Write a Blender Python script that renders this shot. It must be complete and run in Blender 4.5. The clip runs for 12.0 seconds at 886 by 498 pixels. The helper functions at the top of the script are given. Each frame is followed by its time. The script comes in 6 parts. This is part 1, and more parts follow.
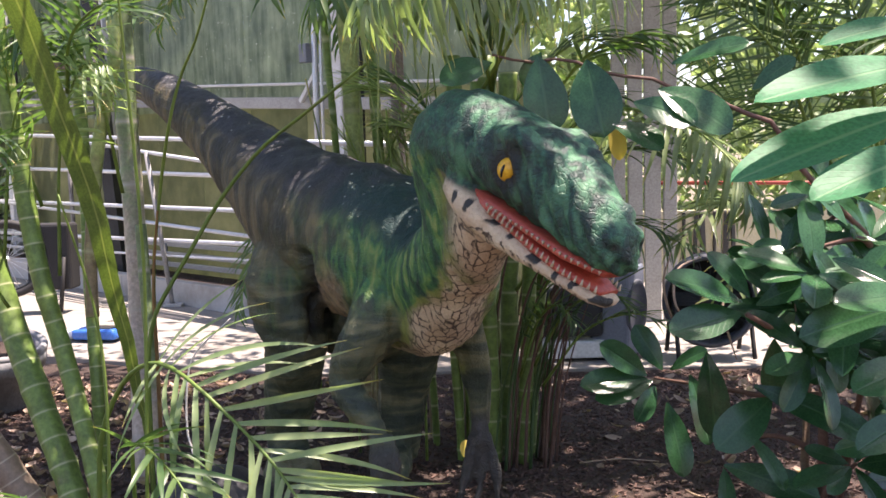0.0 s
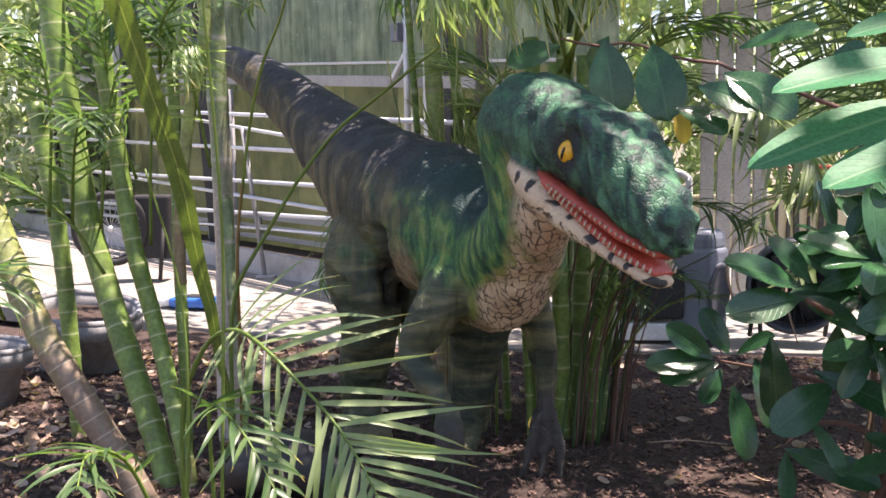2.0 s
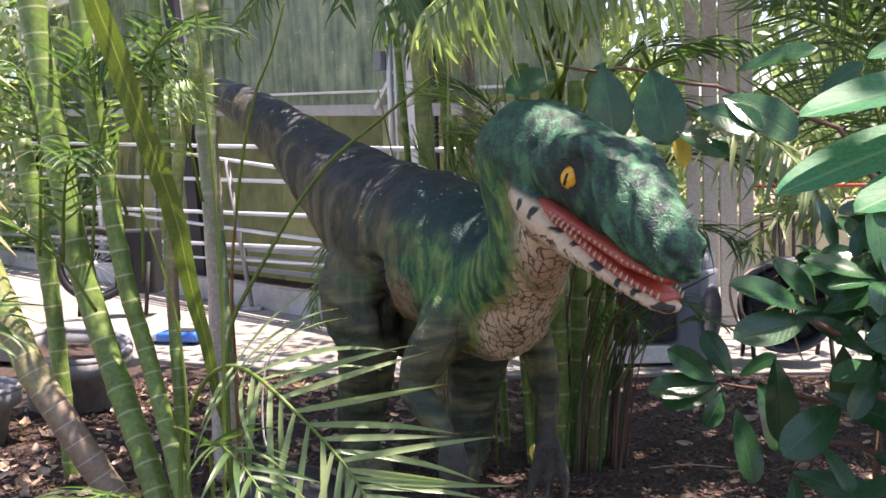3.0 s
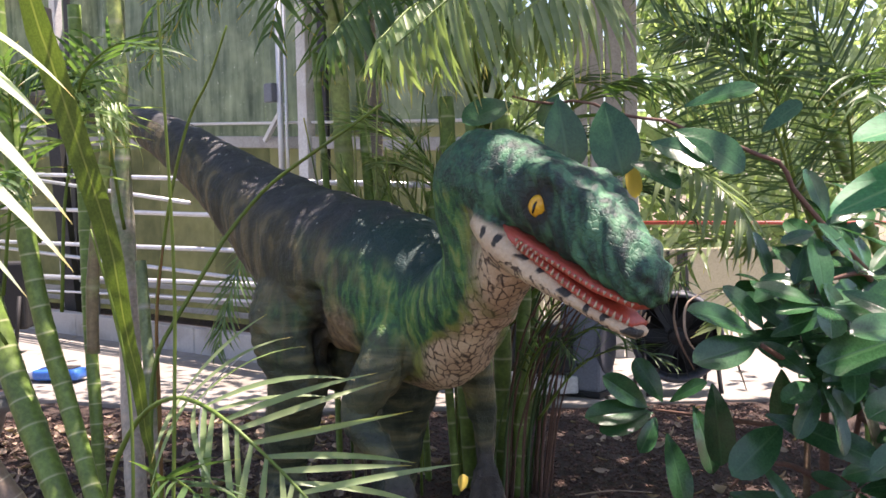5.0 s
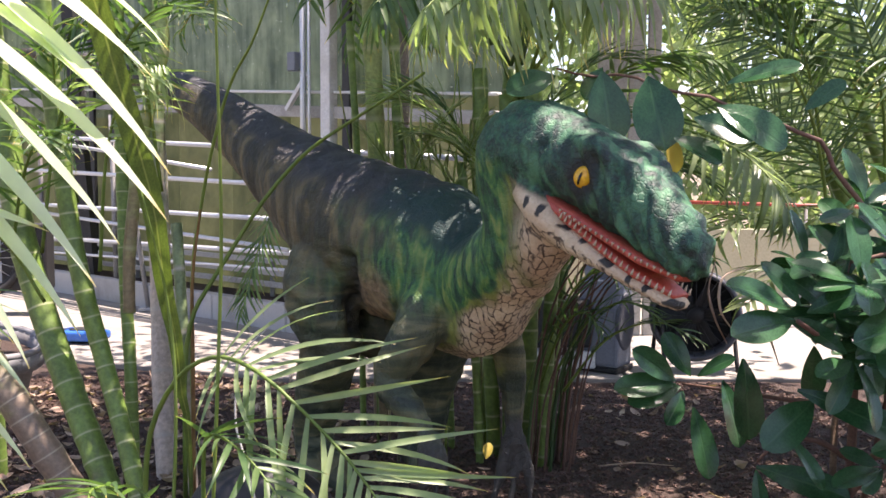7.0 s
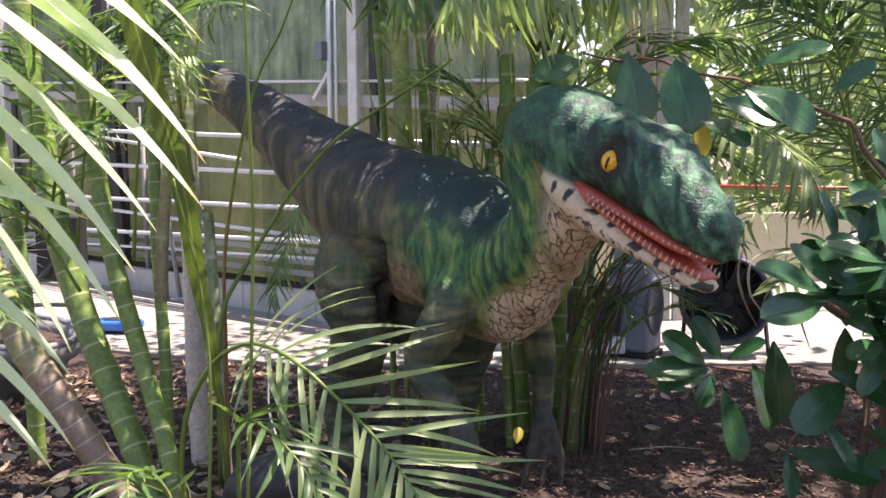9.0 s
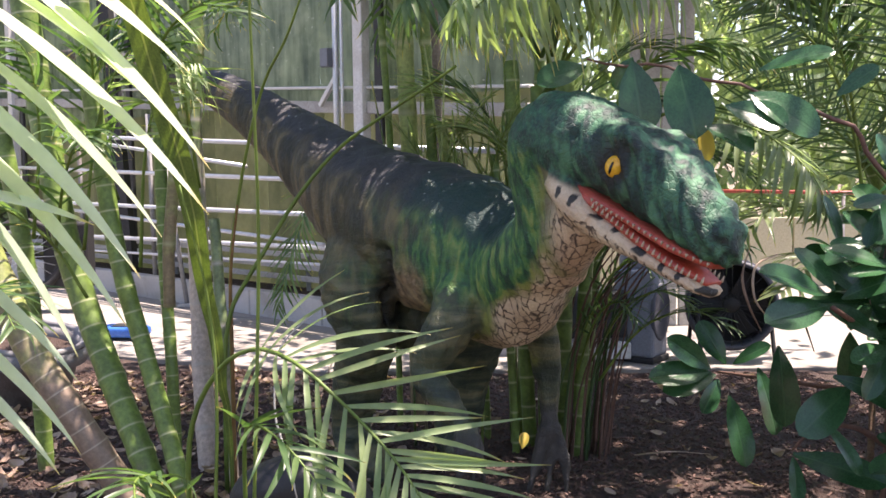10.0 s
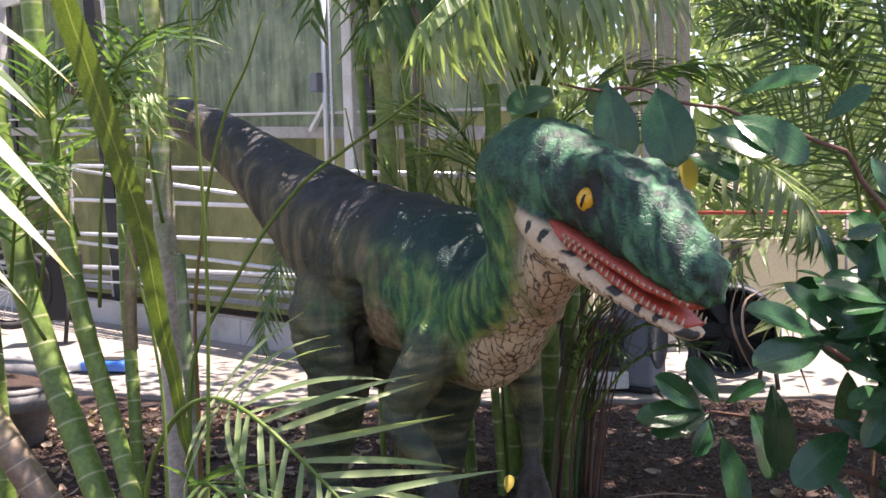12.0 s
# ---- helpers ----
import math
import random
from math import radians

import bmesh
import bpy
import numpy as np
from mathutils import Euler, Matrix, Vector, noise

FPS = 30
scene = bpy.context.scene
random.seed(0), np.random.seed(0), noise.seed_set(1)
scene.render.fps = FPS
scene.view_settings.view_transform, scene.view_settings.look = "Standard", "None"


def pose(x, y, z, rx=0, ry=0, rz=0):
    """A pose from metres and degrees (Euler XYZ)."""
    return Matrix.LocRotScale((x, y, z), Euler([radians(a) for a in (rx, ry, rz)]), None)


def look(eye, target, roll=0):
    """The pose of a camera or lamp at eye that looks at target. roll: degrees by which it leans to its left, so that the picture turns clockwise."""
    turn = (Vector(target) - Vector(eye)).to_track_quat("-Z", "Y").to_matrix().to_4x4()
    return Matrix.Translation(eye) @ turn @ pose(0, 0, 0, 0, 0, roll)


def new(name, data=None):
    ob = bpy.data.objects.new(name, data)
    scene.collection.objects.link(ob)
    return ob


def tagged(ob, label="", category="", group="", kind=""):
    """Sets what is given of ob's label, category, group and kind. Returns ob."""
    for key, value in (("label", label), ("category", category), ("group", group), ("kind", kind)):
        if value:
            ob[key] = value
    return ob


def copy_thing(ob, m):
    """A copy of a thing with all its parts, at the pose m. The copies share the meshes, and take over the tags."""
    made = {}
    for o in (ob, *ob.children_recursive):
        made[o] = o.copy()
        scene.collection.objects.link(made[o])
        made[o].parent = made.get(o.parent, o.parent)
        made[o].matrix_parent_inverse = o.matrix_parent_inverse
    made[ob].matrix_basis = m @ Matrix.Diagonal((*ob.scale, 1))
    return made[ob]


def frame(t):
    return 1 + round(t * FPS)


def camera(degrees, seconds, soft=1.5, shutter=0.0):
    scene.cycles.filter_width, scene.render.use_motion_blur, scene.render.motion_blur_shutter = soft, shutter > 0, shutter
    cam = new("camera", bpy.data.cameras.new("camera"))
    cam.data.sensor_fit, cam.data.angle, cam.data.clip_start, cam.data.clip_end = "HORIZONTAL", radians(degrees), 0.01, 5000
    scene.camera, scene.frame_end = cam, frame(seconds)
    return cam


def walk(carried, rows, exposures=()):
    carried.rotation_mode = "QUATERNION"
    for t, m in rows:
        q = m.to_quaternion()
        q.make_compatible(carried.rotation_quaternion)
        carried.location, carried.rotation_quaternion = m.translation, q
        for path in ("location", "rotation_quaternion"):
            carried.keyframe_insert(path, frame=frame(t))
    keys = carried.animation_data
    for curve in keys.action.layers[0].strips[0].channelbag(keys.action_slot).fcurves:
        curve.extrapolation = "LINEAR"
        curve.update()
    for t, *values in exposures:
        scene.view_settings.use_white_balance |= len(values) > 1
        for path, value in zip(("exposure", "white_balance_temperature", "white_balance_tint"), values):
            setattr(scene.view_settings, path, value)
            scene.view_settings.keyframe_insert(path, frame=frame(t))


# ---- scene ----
cam = camera(48.0, 12.0, soft=1.6)
METRES, EYE, TILT, LEAN, TURN = 1.09, 1.4, -5.5, 1.5, 0.0
ROWS = [
    (0.0, 0.0, 0.0, 0.0, 0.0, 0.0, -0.0),
    (0.5, 0.0001, -0.0122, 0.002, -0.45, 0.02, 0.06),
    (1.0, 0.0066, -0.0248, 0.0017, -0.13, -2.04, 0.47),
    (1.5, 0.0553, -0.0725, 0.0073, 2.88, -0.96, -0.81),
    (2.0, 0.1015, -0.0955, 0.0007, 5.49, -1.31, -1.28),
    (2.5, 0.0803, -0.0773, 0.0168, 4.64, 0.16, -0.56),
    (3.0, 0.0356, -0.0686, 0.0112, 4.42, 0.2, 0.11),
    (3.5, 0.0162, -0.0751, 0.0083, 2.06, 0.91, -0.69),
    (5.5, -0.3592, -0.0729, -0.0314, -4.3, 2.37, 0.24),
    (6.0, -0.3812, -0.0933, -0.0413, -3.42, 1.42, -1.39),
    (6.5, -0.393, -0.103, -0.0429, -2.74, 1.36, -1.64),
    (7.0, -0.394, -0.1076, -0.0449, -3.33, 0.9, -1.5),
    (9.0, -0.397, -0.1316, -0.052, -1.7, 0.17, -0.89),
    (9.5, -0.3934, -0.1418, -0.0519, -1.59, 0.43, -0.82),
    (10.0, -0.3914, -0.1445, -0.0532, -1.32, 0.5, -0.73),
    (10.5, -0.3912, -0.1348, -0.0509, -1.41, 0.33, -0.4),
    (11.0, -0.3802, -0.1111, -0.0419, -2.18, 0.48, 0.47),
    (11.5, -0.315, -0.0092, -0.0169, -0.14, 0.39, 1.29),
    (12.0, -0.2547, 0.0688, 0.0063, -0.86, 1.69, 0.03),
]
EXPOSURES = [(0.0, 1.72, 7000, 27), (12.0, 1.72, 7000, 27)]
walk(cam, [(t, pose(0, 0, EYE, TILT, LEAN, TURN) @ pose(METRES * x, METRES * y, METRES * z, 90 + pitch, roll, yaw)) for t, x, y, z, yaw, pitch, roll in ROWS], EXPOSURES)

# ---- light ----
SUN_FROM = Vector((0.32, 0.05, 1.0)).normalized()
world = bpy.data.worlds.new("world")
scene.world = world
world.use_nodes = True
_wn = world.node_tree.nodes
_sky = _wn.new("ShaderNodeTexSky")
_sky.sky_type, _sky.sun_disc = "NISHITA", False
_sky.sun_elevation = math.asin(SUN_FROM.z)
_sky.sun_rotation = math.atan2(SUN_FROM.x, SUN_FROM.y)
world.node_tree.links.new(_sky.outputs[0], _wn["Background"].inputs[0])
_wn["Background"].inputs[1].default_value = 0.098
_sd = bpy.data.lights.new("sun", "SUN")
_sd.energy, _sd.angle, _sd.color = 5.0, radians(0.5), (1.0, 0.95, 0.86)
sun = new("sun", _sd)
sun.matrix_world = look((0, 0, 20), Vector((0, 0, 20)) - SUN_FROM)


# ---- materials ----
def material(name):
    m = bpy.data.materials.new(name)
    m.use_nodes = True
    nt = m.node_tree
    return m, nt, nt.nodes["Principled BSDF"]


def add(nt, kind, **vals):
    n = nt.nodes.new(kind)
    for k, v in vals.items():
        n.inputs[k.replace("_", " ")].default_value = v
    return n


def noise_tex(nt, scale, detail=4, coord="Object", rough=0.6):
    tc = nt.nodes.new("ShaderNodeTexCoord")
    n = add(nt, "ShaderNodeTexNoise", Scale=scale, Detail=detail, Roughness=rough)
    nt.links.new(tc.outputs[coord], n.inputs["Vector"])
    return n


def ramp(nt, src, stops):
    r = nt.nodes.new("ShaderNodeValToRGB")
    e = r.color_ramp.elements
    while len(e) < len(stops):
        e.new(0.5)
    for el, (p, c) in zip(e, stops):
        el.position, el.color = p, (*c, 1)
    nt.links.new(src, r.inputs[0])
    return r.outputs[0]


def mix(nt, fac, a, b, blend="MIX"):
    m = nt.nodes.new("ShaderNodeMix")
    m.data_type, m.blend_type = "RGBA", blend
    for sock, v in ((m.inputs[0], fac), (m.inputs[6], a), (m.inputs[7], b)):
        if isinstance(v, (int, float)):
            sock.default_value = v
        elif isinstance(v, tuple):
            sock.default_value = (*v, 1)
        else:
            nt.links.new(v, sock)
    return m.outputs[2]


def bump(nt, bsdf, src, strength, dist):
    b = add(nt, "ShaderNodeBump", Strength=strength, Distance=dist)
    nt.links.new(src, b.inputs["Height"])
    nt.links.new(b.outputs[0], bsdf.inputs["Normal"])
    return b


def surface(name, c1, c2, scale=6.0, fine=60.0, rough=0.6, metal=0.0, relief=0.3, dist=0.01, spread=0.25, stain=None):
    """Two colours mixed at two scales, with fine relief."""
    m, nt, p = material(name)
    a, b = noise_tex(nt, scale), noise_tex(nt, fine)
    col = ramp(nt, a.outputs[0], [(0.5 - spread, c1), (0.5 + spread, c2)])
    col = mix(nt, 0.5, col, ramp(nt, b.outputs[0], [(0.3, tuple(v * 0.6 for v in c1)), (0.7, c2)]))
    if stain:
        s = noise_tex(nt, scale * 0.35, 6)
        col = mix(nt, ramp(nt, s.outputs[0], [(0.52, (0, 0, 0)), (0.68, (0.8, 0.8, 0.8))]), col, stain)
    nt.links.new(col, p.inputs["Base Color"])
    p.inputs["Roughness"].default_value, p.inputs["Metallic"].default_value = rough, metal
    bump(nt, p, b.outputs[0], relief, dist)
    return m


def math_node(nt, op, a, b=None):
    m = nt.nodes.new("ShaderNodeMath")
    m.operation = op
    for i, v in enumerate((a, b)):
        if isinstance(v, float):
            m.inputs[i].default_value = v
        elif v is not None:
            nt.links.new(v, m.inputs[i])
    return m.outputs[0]


def foliage(name, dark, light, rough=0.4, through_=0.35, tip=None, scale=14.0, glow=(1.7, 1.9, 0.9), gloss=0.5, vein=None):
    """A leaf: two greens by leaf and along it, some light passing through."""
    m, nt, p = material(name)
    oi = nt.nodes.new("ShaderNodeObjectInfo")
    geo = nt.nodes.new("ShaderNodeNewGeometry")
    rnd = nt.nodes.new("ShaderNodeMath")
    rnd.operation = "ADD"
    nt.links.new(oi.outputs["Random"], rnd.inputs[0])
    nt.links.new(geo.outputs["Random Per Island"], rnd.inputs[1])
    fr = nt.nodes.new("ShaderNodeMath")
    fr.operation = "FRACT"
    nt.links.new(rnd.outputs[0], fr.inputs[0])
    a = noise_tex(nt, scale)
    col = ramp(nt, fr.outputs[0], [(0.0, dark), (1.0, light)])
    col = mix(nt, 0.35, col, ramp(nt, a.outputs[0], [(0.35, dark), (0.65, light)]))
    if tip:
        uv = nt.nodes.new("ShaderNodeUVMap")
        sep = nt.nodes.new("ShaderNodeSeparateXYZ")
        nt.links.new(uv.outputs[0], sep.inputs[0])
        n2 = add(nt, "ShaderNodeMath")
        n2.operation = "MULTIPLY_ADD"
        nt.links.new(fr.outputs[0], n2.inputs[0])
        n2.inputs[1].default_value = 0.10
        nt.links.new(sep.outputs[0], n2.inputs[2])
        col = mix(nt, ramp(nt, n2.outputs[0], [(0.93, (0, 0, 0)), (1.06, (1, 1, 1))]), col, tip)
    relief = a.outputs[0]
    if vein:
        # pale midrib and slanting side veins
        uv = nt.nodes.new("ShaderNodeUVMap")
        sep = nt.nodes.new("ShaderNodeSeparateXYZ")
        nt.links.new(uv.outputs[0], sep.inputs[0])
        off = math_node(nt, "ABSOLUTE", math_node(nt, "SUBTRACT", sep.outputs[1], 0.5))
        run = math_node(nt, "SUBTRACT", math_node(nt, "MULTIPLY", sep.outputs[0], 11.0), math_node(nt, "MULTIPLY", off, 6.0))
        side = math_node(nt, "FRACT", run)
        rib = ramp(nt, off, [(0.018, (1, 1, 1)), (0.05, (0, 0, 0))])
        sv = ramp(nt, side, [(0.0, (0.2,) * 3), (0.12, (0, 0, 0)), (0.88, (0, 0, 0)), (1.0, (0.2,) * 3)])
        both = mix(nt, 1.0, rib, sv, "LIGHTEN")
        spots = noise_tex(nt, 130, 2)
        col = mix(nt, 0.35, col, mix(nt, 1.0, col, ramp(nt, spots.outputs[0], [(0.35, (0.5,) * 3), (0.65, (1.5,) * 3)]), "MULTIPLY"))
        col = mix(nt, both, col, vein)
        relief = mix(nt, 0.5, a.outputs[0], both)
    nt.links.new(col, p.inputs["Base Color"])
    p.inputs["Roughness"].default_value = rough
    bump(nt, p, relief, 0.4 if vein else 0.15, 0.004)
    tr = nt.nodes.new("ShaderNodeBsdfTranslucent")
    br = mix(nt, 1.0, col, glow, "MULTIPLY")
    p.inputs["Specular IOR Level"].default_value = gloss
    nt.links.new(br, tr.inputs[0])
    ms = nt.nodes.new("ShaderNodeMixShader")
    ms.inputs[0].default_value = through_
    out = nt.nodes["Material Output"]
    nt.links.new(p.outputs[0], ms.inputs[1])
    nt.links.new(tr.outputs[0], ms.inputs[2])
    nt.links.new(ms.outputs[0], out.inputs[0])
    return m


def cane_material(name, ring, body, low, cut=0.4):
    """Green palm cane with pale rings and a brown foot."""
    m, nt, p = material(name)
    uv = nt.nodes.new("ShaderNodeUVMap")
    sep = nt.nodes.new("ShaderNodeSeparateXYZ")
    nt.links.new(uv.outputs[0], sep.inputs[0])
    a = noise_tex(nt, 9.0, 5)
    b = noise_tex(nt, 45.0, 3)
    col = mix(nt, ramp(nt, a.outputs[0], [(0.4, (0, 0, 0)), (0.62, (1, 1, 1))]), body, tuple(v * 1.5 for v in body))
    mo = add(nt, "ShaderNodeMath")
    mo.operation = "MULTIPLY_ADD"
    nt.links.new(a.outputs[0], mo.inputs[0])
    mo.inputs[1].default_value = 0.5
    nt.links.new(sep.outputs[1], mo.inputs[2])
    col = mix(nt, ramp(nt, mo.outputs[0], [(cut, (1, 1, 1)), (cut + 0.2, (0, 0, 0))]), col, low)
    col = mix(nt, 0.36, col, mix(nt, 1.0, col, ramp(nt, b.outputs[0], [(0.32, (0.35, 0.33, 0.30)), (0.5, (0.95, 0.95, 0.95)), (0.68, (1.7, 1.65, 1.55))]), "MULTIPLY"))
    rg = nt.nodes.new("ShaderNodeMath")
    rg.operation = "FRACT"
    nt.links.new(sep.outputs[0], rg.inputs[0])
    col = mix(nt, ramp(nt, rg.outputs[0], [(0.0, (0.85,) * 3), (0.07, (0, 0, 0)), (0.95, (0, 0, 0)), (1.0, (0.85,) * 3)]), col, ring)
    nt.links.new(col, p.inputs["Base Color"])
    p.inputs["Roughness"].default_value = 0.45
    bump(nt, p, b.outputs[0], 0.2, 0.004)
    return m


M_MULCH = surface("mulch", (0.022, 0.014, 0.011), (0.105, 0.066, 0.050), 9, 70, 0.95, 0, 1.0, 0.03, 0.2)
M_CHIP = foliage("wood_chip", (0.032, 0.019, 0.015), (0.16, 0.095, 0.072), 0.9, 0.0)
M_LITTER = foliage("dry_leaf", (0.17, 0.105, 0.075), (0.52, 0.40, 0.31), 0.8, 0.15)
M_CONCRETE = surface("concrete", (0.22, 0.20, 0.175), (0.32, 0.295, 0.26), 2.5, 90, 0.9, 0, 0.35, 0.006, 0.3, (0.17, 0.15, 0.12))
M_WALL = surface("painted_block", (0.42, 0.41, 0.39), (0.50, 0.49, 0.47), 3, 90, 0.85, 0, 0.12, 0.003, 0.3, (0.22, 0.2, 0.17))
M_WHITE = surface("white_paint", (0.62, 0.62, 0.60), (0.76, 0.76, 0.74), 3, 40, 0.5, 0, 0.12, 0.004, 0.3, (0.42, 0.4, 0.36))
M_BOARD = surface("weathered_board", (0.33, 0.32, 0.30), (0.48, 0.47, 0.44), 4, 50, 0.8, 0, 0.25, 0.005, 0.3, (0.2, 0.18, 0.16))
M_STEEL = surface("galvanised_pipe", (0.50, 0.52, 0.55), (0.70, 0.72, 0.75), 8, 80, 0.38, 0.45, 0.1, 0.002)
M_DARKSTEEL = surface("dark_post", (0.012, 0.013, 0.014), (0.035, 0.036, 0.038), 6, 60, 0.6, 0, 0.1, 0.003)
M_SOIL = surface("ground_earth", (0.10, 0.08, 0.055), (0.24, 0.2, 0.14), 0.8, 20, 0.95, 0, 0.6, 0.02)
M_BLACKPL = surface("black_plastic", (0.007, 0.007, 0.008), (0.016, 0.016, 0.017), 10, 90, 0.7, 0, 0.1, 0.002)
M_ROCK = surface("black_lump", (0.006, 0.0065, 0.008), (0.018, 0.019, 0.022), 14, 120, 0.5, 0, 0.4, 0.006)
M_COOLER = surface("blue_grey_plastic", (0.14, 0.16, 0.20), (0.19, 0.21, 0.25), 3, 60, 0.5, 0, 0.06, 0.002)
M_COOLERD = surface("grey_grille", (0.05, 0.055, 0.07), (0.09, 0.095, 0.11), 3, 60, 0.6, 0, 0.2, 0.003)
M_CREAM = surface("cream_panel", (0.42, 0.39, 0.26), (0.52, 0.48, 0.34), 2, 40, 0.7, 0, 0.1, 0.003)
M_RED = surface("red_paint", (0.34, 0.05, 0.035), (0.42, 0.08, 0.055), 4, 40, 0.5, 0, 0.1, 0.003)
M_BLUE = surface("blue_plastic", (0.02, 0.10, 0.42), (0.04, 0.18, 0.58), 10, 60, 0.35, 0, 0.3, 0.008)
M_CLEARW = surface("white_plastic", (0.6, 0.62, 0.64), (0.75, 0.76, 0.77), 10, 60, 0.4, 0, 0.2, 0.006)
M_POT = surface("grey_pot", (0.19, 0.195, 0.20), (0.30, 0.30, 0.30), 5, 60, 0.75, 0, 0.2, 0.004, 0.3, (0.08, 0.06, 0.05))
M_BARK = surface("brown_bark", (0.11, 0.065, 0.04), (0.24, 0.16, 0.10), 12, 90, 0.9, 0, 0.6, 0.008)
M_BRANCH = surface("red_brown_twig", (0.10, 0.05, 0.035), (0.2, 0.11, 0.08), 20, 100, 0.8, 0, 0.4, 0.004)
M_TREEBARK = surface("grey_bark", (0.12, 0.10, 0.08), (0.28, 0.24, 0.2), 8, 60, 0.9, 0, 0.8, 0.015)

# dark blotches put dim foliage and leaf shadows into the sheet's colour
M_OLIVE = foliage("leaf_shadow_sheet", (0.055, 0.075, 0.045), (0.27, 0.28, 0.18), 0.6, 0.35, None, 3.2, (1.15, 1.2, 0.95))
# one palm leaflet in several tones: lit and shaded fronds get lighter and darker copies
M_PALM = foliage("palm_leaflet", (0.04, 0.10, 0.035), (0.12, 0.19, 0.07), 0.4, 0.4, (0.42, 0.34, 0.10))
M_PALMD = foliage("palm_leaflet_shaded", (0.035, 0.08, 0.035), (0.09, 0.15, 0.06), 0.45, 0.35)
M_PALMB = foliage("palm_leaflet_lit", (0.11, 0.165, 0.075), (0.26, 0.32, 0.16), 0.3, 0.4, (0.44, 0.38, 0.16))
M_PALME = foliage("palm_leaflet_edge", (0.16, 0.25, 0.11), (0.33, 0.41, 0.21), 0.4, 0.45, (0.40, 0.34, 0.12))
M_BLADE = foliage("broad_blade", (0.05, 0.09, 0.02), (0.12, 0.17, 0.04), 0.35, 0.25, None, 14, (1.7, 1.9, 0.9), 0.5, (0.22, 0.26, 0.08))
# sun glare on the near leaflets is put into this pale base colour
M_PALM_GLARE = foliage("palm_leaflet_glare", (0.38, 0.46, 0.34), (0.60, 0.66, 0.52), 0.2, 0.4, (0.5, 0.42, 0.20))
M_STRAW = foliage("dry_stalk", (0.22, 0.11, 0.04), (0.42, 0.3, 0.12), 0.7, 0.2)
M_REED = foliage("green_stalk", (0.10, 0.17, 0.03), (0.2, 0.28, 0.06), 0.5, 0.2)
M_LEAF = foliage("glossy_leaf", (0.013, 0.055, 0.021), (0.038, 0.115, 0.044), 0.22, 0.14, None, 20, (1.7, 1.9, 0.9), 0.5, (0.035, 0.10, 0.04))
M_BIGLEAF = foliage("near_leaf", (0.028, 0.15, 0.062), (0.045, 0.19, 0.085), 0.5, 0.25, None, 9, (1.7, 1.9, 0.9), 0.2, (0.11, 0.25, 0.12))
M_HEDGE = foliage("hedge_leaf", (0.10, 0.165, 0.08), (0.44, 0.50, 0.34), 0.5, 0.4)
M_CROWN = foliage("tree_leaf", (0.025, 0.07, 0.018), (0.08, 0.14, 0.03), 0.5, 0.3)
M_CANE = cane_material("palm_cane", (0.42, 0.44, 0.26), (0.105, 0.17, 0.036), (0.20, 0.16, 0.09), 0.14)
M_CANEB = cane_material("brown_cane", (0.40, 0.36, 0.27), (0.16, 0.19, 0.06), (0.20, 0.15, 0.11), 0.62)
M_CANEY = cane_material("pale_cane", (0.36, 0.36, 0.2), (0.22, 0.27, 0.09), (0.22, 0.17, 0.10))
M_CANEG = cane_material("grey_cane", (0.44, 0.40, 0.35), (0.13, 0.175, 0.085), (0.46, 0.38, 0.32), 0.62)

# glazed sheets behind the pipes; streaks and patches paint in their reflections
M_GLASS, _nt, _p = material("dusty_reflection_glazing")
_a, _b = noise_tex(_nt, 2.2, 6), noise_tex(_nt, 25, 4)
_mp = _nt.nodes.new("ShaderNodeMapping")
_mp.inputs["Scale"].default_value = (4.0, 4.0, 0.5)
_nt.links.new(_nt.nodes.new("ShaderNodeTexCoord").outputs["Object"], _mp.inputs[0])
_c = add(_nt, "ShaderNodeTexNoise", Scale=2.4, Detail=6)
_nt.links.new(_mp.outputs[0], _c.inputs["Vector"])
_d = mix(_nt, 0.5, ramp(_nt, _a.outputs[0], [(0.35, (0.08, 0.125, 0.085)), (0.52, (0.21, 0.27, 0.19)), (0.68, (0.38, 0.45, 0.33))]), ramp(_nt, _c.outputs[0], [(0.35, (0.07, 0.10, 0.065)), (0.65, (0.30, 0.36, 0.26))]))
_d = mix(_nt, ramp(_nt, _b.outputs[0], [(0.66, (0, 0, 0)), (0.72, (1, 1, 1))]), _d, (0.6, 0.64, 0.55))
_nt.links.new(_d, _p.inputs["Base Color"])
_p.inputs["Roughness"].default_value = 0.22
bump(_nt, _p, _a.outputs[0], 0.25, 0.05)


# ---- building helpers ----
def spline(pts, n):
    """n points on a smooth curve through pts."""
    p = np.array(pts, float)
    p = np.vstack([2 * p[0] - p[1], p, 2 * p[-1] - p[-2]])
    out = []
    for u in np.linspace(0, len(pts) - 1, n):
        i = min(int(u), len(pts) - 2)
        t = u - i
        a, b, c, d = p[i : i + 4]
        out.append(0.5 * (2 * b + (c - a) * t + (2 * a - 5 * b + 4 * c - d) * t * t + (3 * b - a - 3 * c + d) * t**3))
    return np.array(out)


def mesh_of(name, verts, faces, uvs=None, smooth=True):
    me = bpy.data.meshes.new(name)
    me.from_pydata([tuple(v) for v in verts], [], faces)
    if uvs is not None:
        lay = me.uv_layers.new(name="UVMap")
        for loop in me.loops:
            lay.data[loop.index].uv = uvs[loop.vertex_index]
    me.shade_smooth() if smooth else me.shade_flat()
    me.update()
    return me


